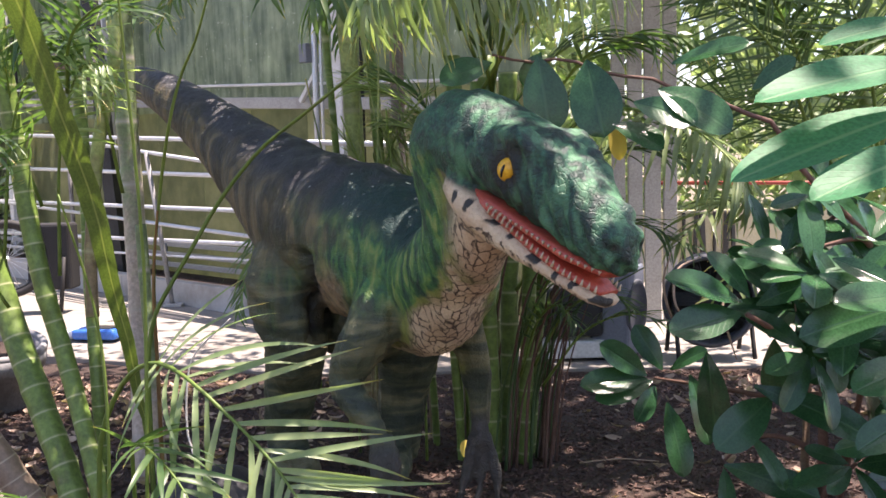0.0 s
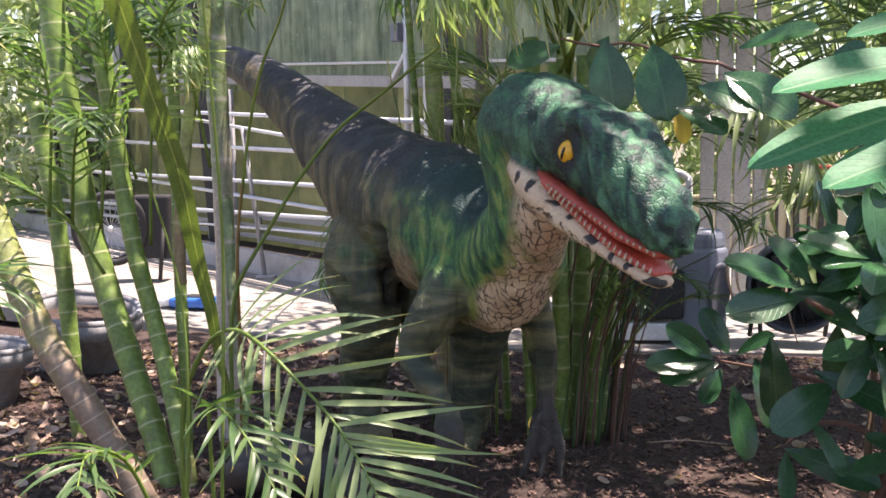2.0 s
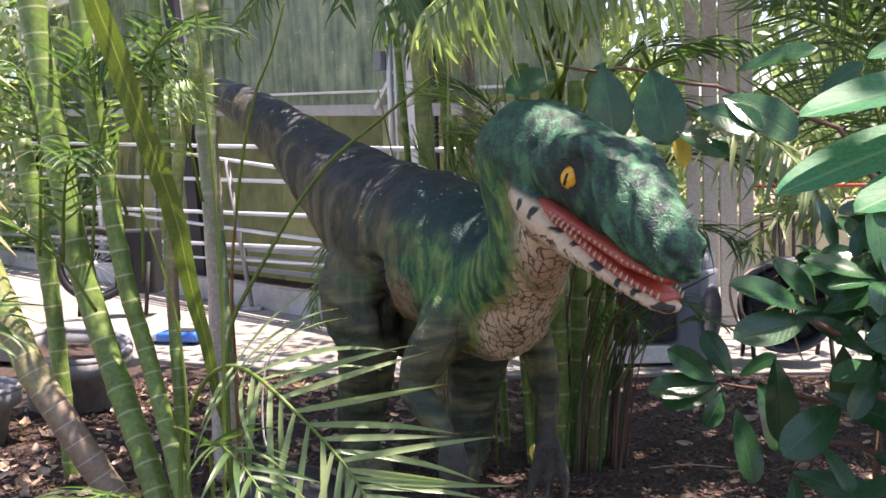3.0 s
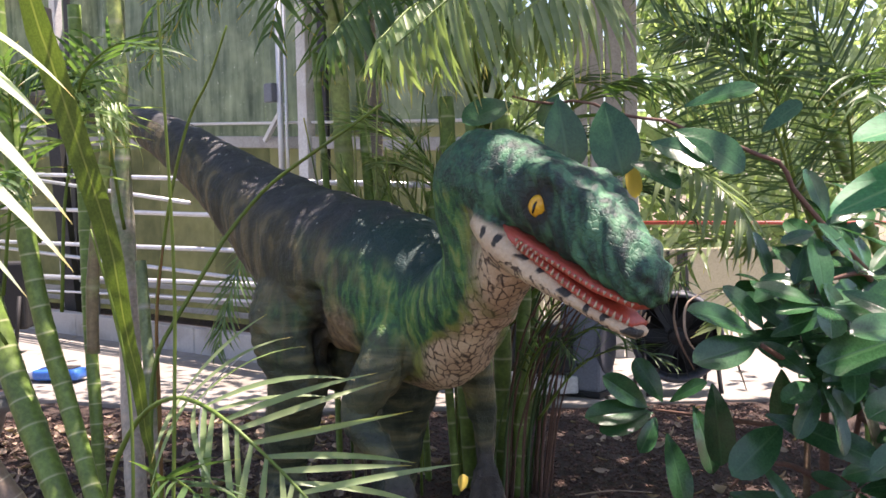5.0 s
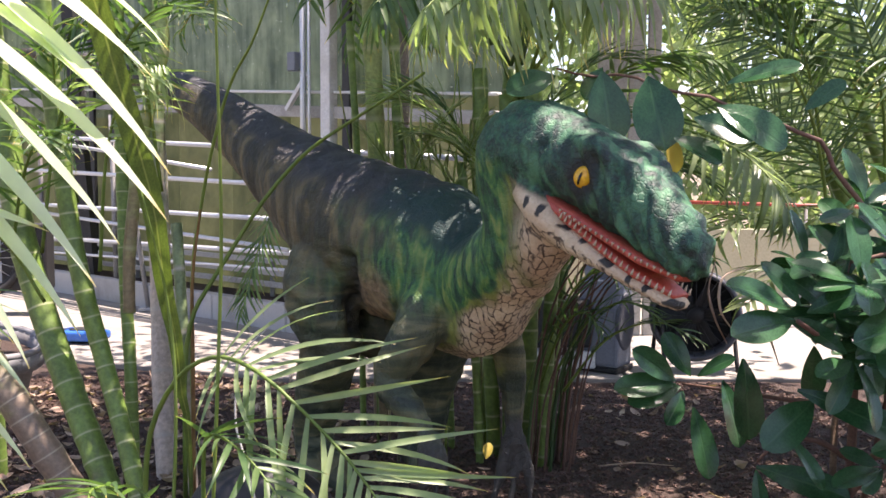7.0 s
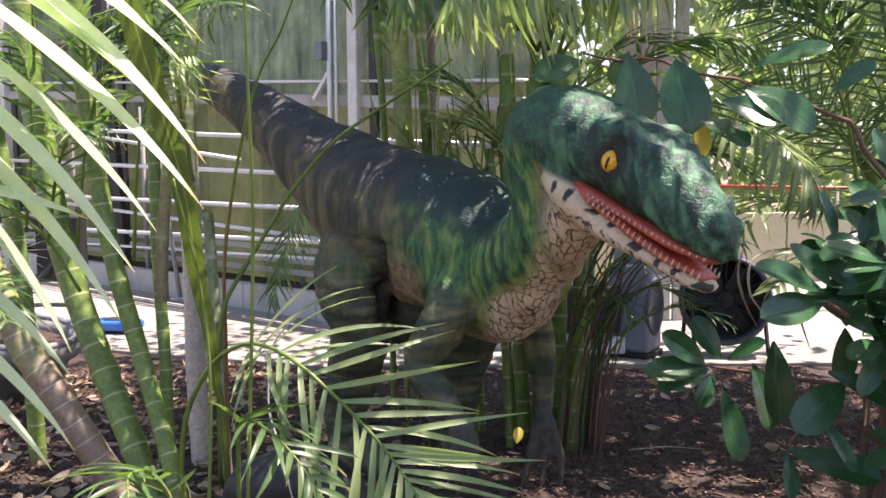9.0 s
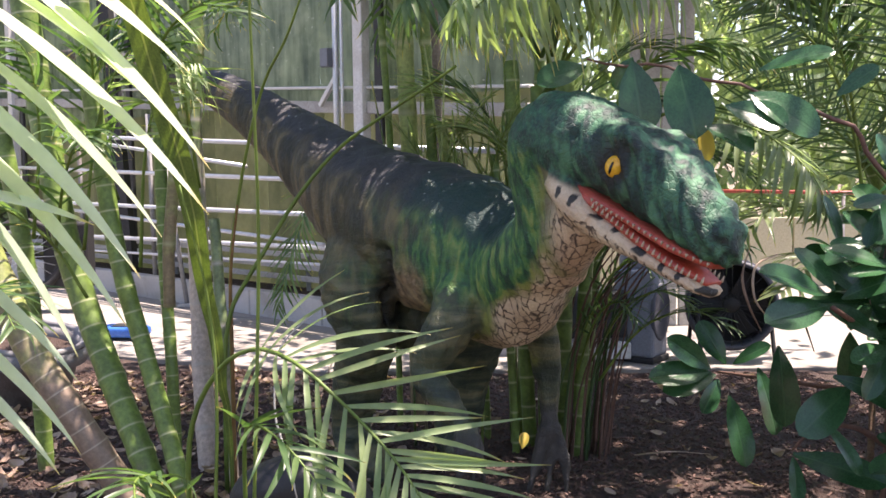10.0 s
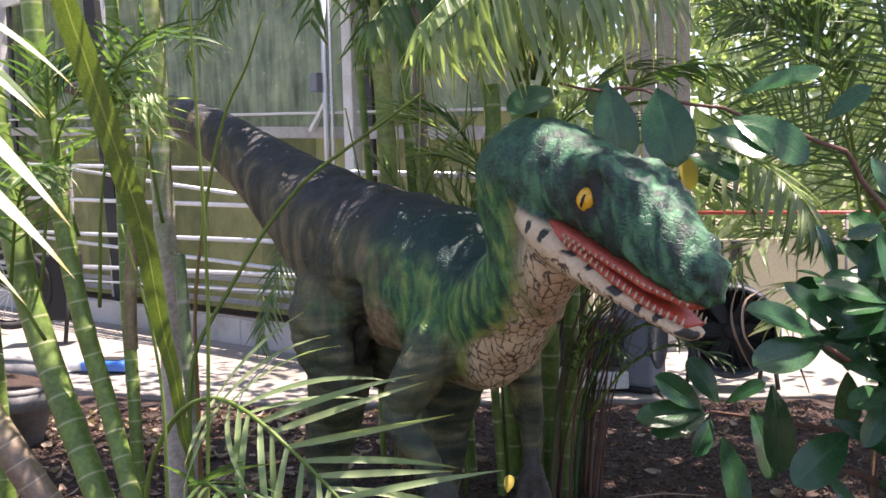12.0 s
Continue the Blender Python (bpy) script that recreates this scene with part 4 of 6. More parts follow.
def dino_material():
    m, nt, p = material("painted_rubber_skin")

    def attr(nm):
        a = nt.nodes.new("ShaderNodeAttribute")
        a.attribute_name = nm
        return a.outputs["Fac"]

    big, mid, fine = noise_tex(nt, 4.5, 5), noise_tex(nt, 22, 6), noise_tex(nt, 80, 4)
    tc = nt.nodes.new("ShaderNodeTexCoord")
    # stripes that run down the flanks
    mp = nt.nodes.new("ShaderNodeMapping")
    mp.inputs["Scale"].default_value = (9.0, 9.0, 2.0)
    nt.links.new(tc.outputs["Object"], mp.inputs[0])
    st = add(nt, "ShaderNodeTexNoise", Scale=1.3, Detail=5, Distortion=0.7)
    nt.links.new(mp.outputs[0], st.inputs["Vector"])
    flank = ramp(nt, st.outputs[0], [(0.38, (0.020, 0.023, 0.018)), (0.50, (0.070, 0.062, 0.034)), (0.62, (0.22, 0.165, 0.08))])
    flank = mix(nt, 0.35, flank, ramp(nt, mid.outputs[0], [(0.35, (0.02, 0.024, 0.02)), (0.65, (0.10, 0.085, 0.05))]))
    # cross bands on the limbs
    mp3 = nt.nodes.new("ShaderNodeMapping")
    mp3.inputs["Scale"].default_value = (1.6, 1.6, 8.0)
    mp3.inputs["Rotation"].default_value = (0.25, 0.3, 0.0)
    nt.links.new(tc.outputs["Object"], mp3.inputs[0])
    wv = add(nt, "ShaderNodeTexNoise", Scale=1.6, Detail=5, Distortion=1.0)
    nt.links.new(mp3.outputs[0], wv.inputs["Vector"])
    legc = ramp(nt, wv.outputs[0], [(0.34, (0.022, 0.034, 0.024)), (0.49, (0.064, 0.078, 0.044)), (0.64, (0.17, 0.155, 0.08))])
    flank = mix(nt, attr("legs"), flank, legc)
    darkb = ramp(nt, mid.outputs[0], [(0.35, (0.018, 0.019, 0.022)), (0.65, (0.056, 0.056, 0.060))])
    col = mix(nt, attr("back"), flank, darkb)
    mp4 = nt.nodes.new("ShaderNodeMapping")
    mp4.inputs["Scale"].default_value = (20.0, 20.0, 5.5)
    mp4.inputs["Rotation"].default_value = (0.1, -0.35, 0.0)
    nt.links.new(tc.outputs["Object"], mp4.inputs[0])
    hair = add(nt, "ShaderNodeTexNoise", Scale=1.2, Detail=4, Distortion=0.6)
    nt.links.new(mp4.outputs[0], hair.inputs["Vector"])
    st2 = ramp(nt, hair.outputs[0], [(0.38, (0.010, 0.045, 0.026)), (0.48, (0.035, 0.15, 0.045)), (0.57, (0.12, 0.27, 0.055)), (0.68, (0.30, 0.38, 0.10))])
    rough_ = ramp(nt, fine.outputs[0], [(0.40, (0.005, 0.022, 0.020)), (0.52, (0.014, 0.070, 0.048)), (0.66, (0.05, 0.17, 0.10))])
    gr = mix(nt, mix(nt, attr("head"), (0.35,) * 3, (0.95,) * 3), st2, mix(nt, 0.5, rough_, ramp(nt, mid.outputs[0], [(0.40, (0.006, 0.020, 0.018)), (0.52, (0.014, 0.075, 0.045)), (0.66, (0.045, 0.17, 0.08))])))
    gr = mix(nt, attr("back"), gr, (0.010, 0.040, 0.036))
    gr = mix(nt, ramp(nt, attr("ridge"), [(0.08, (0, 0, 0)), (0.3, (0.75,) * 3)]), gr, (0.006, 0.018, 0.018))
    # light green snout streaks, with sun on the ridges put into the paint
    ridge_light = math_node(nt, "MULTIPLY", attr("ridge"), -1.0)
    gr = mix(nt, ramp(nt, ridge_light, [(0.06, (0, 0, 0)), (0.34, (0.7,) * 3)]), gr, (0.065, 0.20, 0.10))
    col = mix(nt, attr("green"), col, gr)
    # cream belly with dark cracks between its scales
    vo = add(nt, "ShaderNodeTexVoronoi", Scale=30.0)
    vo.feature = "DISTANCE_TO_EDGE"
    mp2 = nt.nodes.new("ShaderNodeMapping")
    mp2.inputs["Scale"].default_value = (1.0, 1.0, 0.24)
    mp2.inputs["Rotation"].default_value = (0.1, 0.35, 0.3)
    wr = mix(nt, 0.035, tc.outputs["Object"], mid.outputs[1])
    nt.links.new(wr, mp2.inputs[0])
    nt.links.new(mp2.outputs[0], vo.inputs["Vector"])
    cream = ramp(nt, big.outputs[0], [(0.35, (0.54, 0.38, 0.24)), (0.65, (0.74, 0.60, 0.40))])
    cream = mix(nt, 0.3, cream, ramp(nt, fine.outputs[0], [(0.3, (0.25, 0.18, 0.12)), (0.7, (0.58, 0.5, 0.36))]))
    crack = ramp(nt, vo.outputs["Distance"], [(0.03, (0.96,) * 3), (0.10, (0, 0, 0))])
    crack = mix(nt, 1.0, crack, ramp(nt, mid.outputs[0], [(0.40, (0.12,) * 3), (0.50, (1, 1, 1))]), "MULTIPLY")
    # the jaw is smoother than the throat
    jawm = nt.nodes.new("ShaderNodeMath")
    jawm.operation = "LESS_THAN"
    nt.links.new(attr("run"), jawm.inputs[0])
    jawm.inputs[1].default_value = 0.985
    crk = mix(nt, 1.0, crack, jawm.outputs[0], "MULTIPLY")
    cream = mix(nt, crk, cream, (0.06, 0.04, 0.03))
    edge = ramp(nt, attr("belly"), [(0.0, (0.0,) * 3), (0.12, (0.75,) * 3), (0.5, (0.8,) * 3), (0.9, (0, 0, 0))])
    edge = mix(nt, 1.0, edge, mix(nt, attr("head"), (1, 1, 1), (0, 0, 0)), "MULTIPLY")
    edge = mix(nt, 1.0, edge, ramp(nt, hair.outputs[0], [(0.35, (0.2,) * 3), (0.6, (1, 1, 1))]), "MULTIPLY")
    col = mix(nt, attr("belly"), col, cream)
    col = mix(nt, edge, col, (0.22, 0.25, 0.05))
    tan = ramp(nt, mid.outputs[0], [(0.35, (0.09, 0.06, 0.035)), (0.6, (0.36, 0.25, 0.15))])
    col = mix(nt, ramp(nt, attr("hollow"), [(0.25, (0, 0, 0)), (0.7, (0.9,) * 3)]), col, tan)
    # shadow line along the thigh crease, put into the paint as near black
    col = mix(nt, attr("crease_shade"), col, (0.014, 0.016, 0.014))
    # rim between cream and green is yellow-green
    lipn = ramp(nt, attr("lip"), [(0.2, (0, 0, 0)), (0.5, (1, 1, 1))])
    col = mix(nt, lipn, col, (0.03, 0.03, 0.025))
    col = mix(nt, attr("socket"), col, (0.008, 0.012, 0.010))
    col = mix(nt, attr("claw"), col, ramp(nt, mid.outputs[0], [(0.35, (0.022, 0.021, 0.019)), (0.65, (0.06, 0.055, 0.048))]))
    # pale specks of dust and bird lime on the back
    vs = add(nt, "ShaderNodeTexVoronoi", Scale=17.0, Randomness=1.0)
    nt.links.new(tc.outputs["Object"], vs.inputs["Vector"])
    sp_ = ramp(nt, vs.outputs["Distance"], [(0.07, (1, 1, 1)), (0.13, (0, 0, 0))])
    sp_ = mix(nt, 1.0, sp_, attr("back"), "MULTIPLY")
    sp_ = mix(nt, 1.0, sp_, ramp(nt, fine.outputs[0], [(0.5, (0, 0, 0)), (0.6, (1, 1, 1))]), "MULTIPLY")
    col = mix(nt, sp_, col, (0.5, 0.5, 0.48))
    nt.links.new(col, p.inputs["Base Color"])
    nt.links.new(ramp(nt, mid.outputs[0], [(0.3, (0.45,) * 3), (0.7, (0.7,) * 3)]), p.inputs["Roughness"])
    vb = add(nt, "ShaderNodeTexVoronoi", Scale=48.0)
    vb.feature = "DISTANCE_TO_EDGE"
    nt.links.new(wr, vb.inputs["Vector"])
    scales = ramp(nt, vb.outputs["Distance"], [(0.0, (0, 0, 0)), (0.16, (1, 1, 1))])
    hgt = mix(nt, 0.4, scales, fine.outputs[0])
    hgt = mix(nt, 0.45, hgt, st.outputs[0])
    bump(nt, p, hgt, 0.55, 0.012)
    return m


M_DINO = dino_material()
M_EYE = surface("amber_eye", (0.72, 0.34, 0.02), (0.85, 0.50, 0.04), 30, 120, 0.12, 0, 0.02, 0.001)
M_PUPIL = surface("black_pupil", (0.004, 0.004, 0.004), (0.008, 0.008, 0.008), 30, 120, 0.1, 0, 0.02, 0.001)
M_MOUTH = surface("red_mouth", (0.38, 0.055, 0.036), (0.55, 0.11, 0.07), 14, 80, 0.35, 0, 0.3, 0.004)
M_TOOTH = surface("ivory_tooth", (0.5, 0.42, 0.28), (0.62, 0.54, 0.4), 30, 120, 0.4, 0, 0.05, 0.001)
dinosaur()


# ---- plants ----
rng = random.Random(7)


def cane(parent, pts, r, mat=None, ring=0.11, n=26):
    """A palm cane with slightly swollen rings, running on into the ground."""
    o = np.array(parent.location)
    p = spline(pts, n * 2)
    v, f, u = tube_data(p - o, [r * 0.92, r, r * 1.05], 12, True, ring)
    v = np.array(v)
    c = np.repeat(p - o, 12, axis=0)
    fr = np.array(u)[:, 0] % 1.0
    sw = 1 + 0.09 * np.exp(-((np.minimum(fr, 1 - fr)) / 0.09) ** 2)
    v = c + (v - c) * sw[:, None]
    return part("cane", mesh_of("cane", v, f, u), mat or M_CANE, parent)


palm = thing("areca_palm", (-1.65, 4.45, bed_z(-1.65, 4.45)), "clump of ringed green palm canes in the mulch", "palm", "palms")
cane(palm, [(-1.50, 3.76, -0.28), (-1.60, 3.84, -0.08), (-1.87, 3.85, 0.37), (-2.06, 3.90, 0.67), (-2.3, 4.0, 1.2), (-2.5, 4.1, 1.8)], 0.062, M_CANEB, 0.085)
cane(palm, [(-1.58, 4.18, -0.28), (-1.70, 4.30, 0.0), (-1.87, 4.45, 0.33), (-2.06, 4.60, 0.75), (-2.16, 4.65, 1.12), (-2.3, 4.75, 1.9), (-2.4, 4.8, 2.7)], 0.062, M_CANE, 0.13)
cane(palm, [(-1.46, 4.10, -0.28), (-1.52, 4.18, -0.02), (-1.71, 4.40, 0.49), (-1.82, 4.45, 0.87), (-1.90, 4.50, 1.30), (-1.98, 4.5, 2.1), (-2.0, 4.5, 2.9)], 0.042, M_CANE, 0.12)
cane(palm, [(-1.60, 4.44, -0.25), (-1.60, 4.45, 0.08), (-1.62, 4.50, 0.46), (-1.66, 4.60, 0.84), (-1.69, 4.70, 1.37), (-1.7, 4.7, 2.3)], 0.029, M_CANE, 0.09)
cane(palm, [(-1.55, 4.93, -0.35), (-1.578, 5.0, -0.083), (-1.624, 5.16, 0.288), (-1.654, 5.3, 0.686), (-1.683, 5.38, 1.32), (-1.698, 5.4, 1.64), (-1.70, 5.4, 2.3), (-1.68, 5.4, 3.1)], 0.056, M_CANEG, 0.34)
cane(palm, [(-1.33, 4.50, -0.3), (-1.34, 4.50, -0.16), (-1.37, 4.55, 0.31), (-1.40, 4.60, 0.68), (-1.44, 4.7, 1.1)], 0.026, M_CANEG, 0.3)
cane(palm, [(-1.62, 4.5, 0.7), (-1.61, 4.50, 1.01), (-1.55, 4.50, 1.47), (-1.45, 4.50, 1.89), (-1.46, 4.50, 2.12), (-1.5, 4.5, 2.9)], 0.03, M_CANEY, 0.3)
cane(palm, [(-2.42, 5.0, -0.25), (-2.44, 5.0, 0.3), (-2.5, 5.05, 0.9), (-2.62, 5.1, 1.6)], 0.045, M_CANE, 0.12)
# crown above the canes
for i, (a, ln, z0) in enumerate(((20, 1.5, 2.9), (75, 1.7, 3.0), (140, 1.5, 2.8), (205, 1.6, 3.0), (262, 1.5, 2.9), (318, 1.7, 2.7), (350, 1.3, 3.2))):
    ca, sa = math.cos(radians(a)), math.sin(radians(a))
    b = np.array((-1.75 + 0.2 * ca, 4.6 + 0.2 * sa, z0))
    frond(palm, [b, b + (0.45 * ln * ca, 0.45 * ln * sa, 0.55), b + (0.8 * ln * ca, 0.8 * ln * sa, 0.5), b + (1.15 * ln * ca, 1.15 * ln * sa, 0.05)], 26, 0.5, 0.034, M_PALM, 0.9, single=False, rng=rng, origin=palm.location)
# lower fronds among the canes
for pts, n, ln in (
    ([(-2.0, 4.5, 0.75), (-2.15, 4.4, 1.05), (-2.4, 4.2, 1.25), (-2.65, 4.0, 1.2)], 16, 0.34),
    ([(-1.9, 4.7, 1.2), (-1.95, 4.6, 1.5), (-1.9, 4.4, 1.8), (-1.85, 4.2, 2.0)], 16, 0.36),
    ([(-2.1, 4.4, 1.0), (-1.98, 4.2, 1.3), (-1.8, 3.9, 1.5), (-1.7, 3.7, 1.45)], 15, 0.32),
    ([(-1.6, 4.3, 1.7), (-1.5, 4.1, 1.9), (-1.3, 3.9, 2.0), (-1.1, 3.7, 1.92)], 15, 0.34),
    ([(-2.3, 4.1, 0.6), (-2.2, 3.8, 0.85), (-2.0, 3.5, 0.9), (-1.85, 3.3, 0.8)], 14, 0.3),
):
    frond(palm, pts, n, ln, 0.016, M_PALM, 0.8, rng=rng, origin=palm.location, rib=0.006)
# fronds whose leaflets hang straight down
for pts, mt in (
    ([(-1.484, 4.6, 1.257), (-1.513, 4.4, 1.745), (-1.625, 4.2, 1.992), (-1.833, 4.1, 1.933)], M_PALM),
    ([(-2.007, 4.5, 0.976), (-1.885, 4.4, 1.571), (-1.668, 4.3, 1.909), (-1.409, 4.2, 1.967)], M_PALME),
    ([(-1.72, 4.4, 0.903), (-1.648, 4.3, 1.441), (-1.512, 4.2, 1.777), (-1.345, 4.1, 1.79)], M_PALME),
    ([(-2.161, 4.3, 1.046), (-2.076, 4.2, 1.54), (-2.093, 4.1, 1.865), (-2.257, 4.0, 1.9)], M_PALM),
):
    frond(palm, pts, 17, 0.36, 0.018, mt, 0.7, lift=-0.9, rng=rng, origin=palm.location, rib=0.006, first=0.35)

M_PALEST = surface("bleached_stalk", (0.42, 0.40, 0.36), (0.6, 0.58, 0.54), 14, 90, 0.6)
# sparse thin stalks and a broad blade in front of the canes
stalks = thing("young_palm", (-1.0, 3.3, 0.0), "young palm with one broad blade, thin stalks and an arching frond", "palm", "palms")
_so = stalks.location


def blade(name, pts, width, mat, parent, o, face=(0, -1, 0.2)):
    """A long strap leaf along pts, folded on its rib."""
    p = spline(pts, 20) - np.array(o)
    tang = np.gradient(p, axis=0)
    verts, faces, uvs = [], [], []
    for i in range(20):
        u = i / 19
        t = Vector(tang[i]).normalized()
        s = t.cross(Vector(face)).normalized()
        w = width * 0.5 * (0.12 + 0.88 * math.sin(0.5 * math.pi * min(1.0, u / 0.7))) * max(0.02, min(1.0, (1 - u) / 0.2))
        for k, sgn in enumerate((-1, 0, 1)):
            verts.append(Vector(p[i]) + s * (w * sgn) + Vector(face) * (abs(sgn) * w * 0.35))
            uvs.append((u, k / 2))
    for i in range(19):
        for k in (0, 1):
            a = i * 3 + k
            faces.append((a, a + 1, a + 4, a + 3))
    return part(name, mesh_of(name, verts, faces, uvs), mat, parent)


blade("broad_leaf", [(-1.28, 4.16, -0.2), (-1.285, 4.14, 0.25), (-1.305, 4.1, 0.42), (-1.306, 4.03, 0.636), (-1.336, 3.98, 0.85), (-1.337, 3.9, 1.02), (-1.35, 3.84, 1.23), (-1.385, 3.75, 1.46), (-1.435, 3.66, 1.715), (-1.469, 3.58, 1.921), (-1.49, 3.5, 2.06), (-1.50, 3.35, 2.4), (-1.48, 3.2, 2.65)], 0.095, M_BLADE, stalks, _so)
for pts, r, mt in (
    ([(-1.335, 4.5, -0.25), (-1.33, 4.48, 0.789), (-1.268, 4.42, 1.208), (-1.177, 4.3, 1.531), (-1.099, 4.24, 1.743), (-0.995, 4.12, 1.891), (-0.9, 4.0, 2.08)], 0.0075, M_REED),
    ([(-1.36, 4.42, -0.25), (-1.35, 4.4, 0.45), (-1.312, 4.4, 0.692), (-1.25, 4.4, 0.814), (-1.15, 4.4, 0.972), (-1.013, 4.4, 1.188), (-0.887, 4.38, 1.344), (-0.761, 4.32, 1.461), (-0.586, 4.2, 1.572), (-0.404, 3.95, 1.673), (-0.285, 3.85, 1.747)], 0.0095, M_REED),
    ([(-1.05, 3.25, -0.25), (-1.0, 3.25, 0.8), (-0.98, 3.2, 1.2), (-0.97, 3.1, 1.7), (-0.96, 3.0, 2.1)], 0.006, M_REED),
    ([(-1.2, 3.3, -0.25), (-1.16, 3.3, 0.5), (-1.18, 3.3, 0.9), (-1.24, 3.2, 1.3)], 0.006, M_REED),
    ([(-1.33, 4.46, -0.25), (-1.325, 4.46, 0.45), (-1.32, 4.45, 0.85), (-1.27, 4.40, 1.18)], 0.009, M_STRAW),
    ([(-0.89, 3.75, -0.2), (-1.0, 3.8, 0.22), (-1.04, 3.85, 0.35), (-1.035, 3.88, 0.54), (-1.0, 3.9, 0.64), (-0.86, 3.9, 0.77)], 0.0045, M_PALEST),
):
    tube("stalk", pts, [r * 1.2, r, r * 0.6], mt, stalks, 6, 24, origin=_so)
frond(stalks, [(-1.41, 3.87, -0.25), (-1.40, 3.85, 0.148), (-1.353, 3.8, 0.367), (-1.241, 3.70, 0.554), (-1.116, 3.56, 0.658), (-0.98, 3.39, 0.695), (-0.819, 3.22, 0.645), (-0.616, 3.14, 0.467), (-0.512, 3.06, 0.363), (-0.43, 2.98, 0.26), (-0.37, 2.90, 0.16)], 23, 0.54, 0.024, M_PALME, 0.5, 62, 0.05, 0.008, rng, first=0.46, origin=_so, up=(-0.15, -0.75, 0.65))
frond(stalks, [(-1.05, 3.25, -0.25), (-1.05, 3.2, 0.35), (-1.0, 3.1, 0.5), (-0.85, 2.95, 0.45), (-0.7, 2.8, 0.3)], 12, 0.26, 0.022, M_PALM, 0.7, 60, 0.1, 0.006, rng, first=0.4, origin=_so)
frond(stalks, [(-1.15, 3.2, -0.25), (-1.25, 3.0, 0.3), (-1.3, 2.8, 0.42), (-1.25, 2.6, 0.38)], 12, 0.28, 0.02, M_PALM, 0.8, 60, 0.1, 0.006, rng, first=0.3, origin=_so)

# sunlit frond hanging close by; its glare is in the leaflet colour
near = thing("palm_frond_near", (-1.307, 1.450, -0.1), "sunlit palm frond with long yellow-tipped leaflets, sun glare painted pale", "palm", "palms")
_no = near.location
nr = part("frond", mesh_of("frond", *tube_data(spline([(-1.307, 1.450, -0.2), (-1.277, 1.4, 0.827), (-1.208, 1.36, 1.141), (-1.153, 1.32, 1.388), (-1.091, 1.31, 1.565), (-0.982, 1.29, 1.656), (-0.875, 1.28, 1.685)], 28) - np.array(_no), [0.02, 0.012, 0.006], 8)), M_REED, near)
for at, to, w in (
    ((-0.97, 1.3, 1.658), (-0.841, 1.36, 1.453), 0.027),
    ((-1.026, 1.32, 1.654), (-0.814, 1.4, 1.333), 0.037),
    ((-1.085, 1.34, 1.618), (-0.822, 1.44, 1.264), 0.037),
    ((-1.095, 1.3, 1.556), (-0.904, 1.48, 1.221), 0.035),
    ((-1.122, 1.32, 1.51), (-0.921, 1.36, 1.172), 0.034),
    ((-1.147, 1.34, 1.454), (-0.955, 1.4, 1.095), 0.032),
    ((-1.144, 1.3, 1.388), (-1.038, 1.44, 1.038), 0.032),
    ((-0.905, 1.32, 1.67), (-0.828, 1.48, 1.496), 0.029),
    ((-1.158, 1.34, 1.338), (-0.971, 1.36, 1.207), 0.027),
    ((-1.159, 1.3, 1.265), (-1.039, 1.4, 0.988), 0.027),
    ((-1.181, 1.32, 1.18), (-1.05, 1.44, 0.866), 0.027),
    ((-1.128, 1.34, 1.421), (-1.078, 1.48, 1.195), 0.029),
    ((-1.043, 1.3, 1.635), (-0.895, 1.36, 1.411), 0.029),
    ((-1.177, 1.32, 1.113), (-1.081, 1.4, 0.842), 0.024),
    ((-0.945, 1.34, 1.658), (-0.869, 1.44, 1.462), 0.026),
):
    d = Vector(to) - Vector(at)
    lv = leaflet_mesh(d.length * 1.05, w * 1.15, 0.30, 0.3, 9, 0.25)
    part("leaflet", mesh_of("leaflet", *lv), M_PALM_GLARE, nr, m=aim(Vector(at) - _no, d + Vector((0.05, 0, 0.10)), (0.35, -0.35, 0.85)))


# shrub with glossy leaves
def leaf_mesh_set(prefix, sizes, mat):
    out = []
    for ln, w, bd, bl in sizes:
        me = mesh_of(prefix, *leaf_data(ln, w, bd, 0.2, bl))
        me.materials.append(mat)
        out.append(me)
    return out


GLOSSY = leaf_mesh_set("leaf", [(0.25, 0.092, 0.10, 0.62), (0.22, 0.085, 0.22, 0.62), (0.27, 0.10, 0.3, 0.6), (0.20, 0.075, 0.05, 0.6), (0.17, 0.07, 0.15, 0.62)], M_LEAF)
BIG = leaf_mesh_set("leaf", [(0.40, 0.095, 0.06, 0.58), (0.30, 0.095, 0.10, 0.58)], M_BIGLEAF)


def rosette(parent, at, axis, n, rng, spread=70, scale=1.0, skip=()):
    """Leaves in a whorl round a twig's end."""
    o = Vector(at) - parent.location
    ax = Vector(axis).normalized()
    a = ax.orthogonal().normalized()
    b = ax.cross(a)
    for k in range(n):
        if k in skip:
            continue
        w = 2.4 * k + rng.uniform(-0.3, 0.3)
        el = radians(spread + rng.uniform(-22, 28))
        d = ax * math.cos(el) + (a * math.cos(w) + b * math.sin(w)) * math.sin(el)
        part("leaf", rng.choice(GLOSSY), None, parent, m=aim(o + d * 0.015, d, ax * 0.6 + Vector((0, -0.25, 0.6)), rng.uniform(-25, 25)) @ Matrix.Scale(scale * rng.uniform(0.8, 1.12), 4))


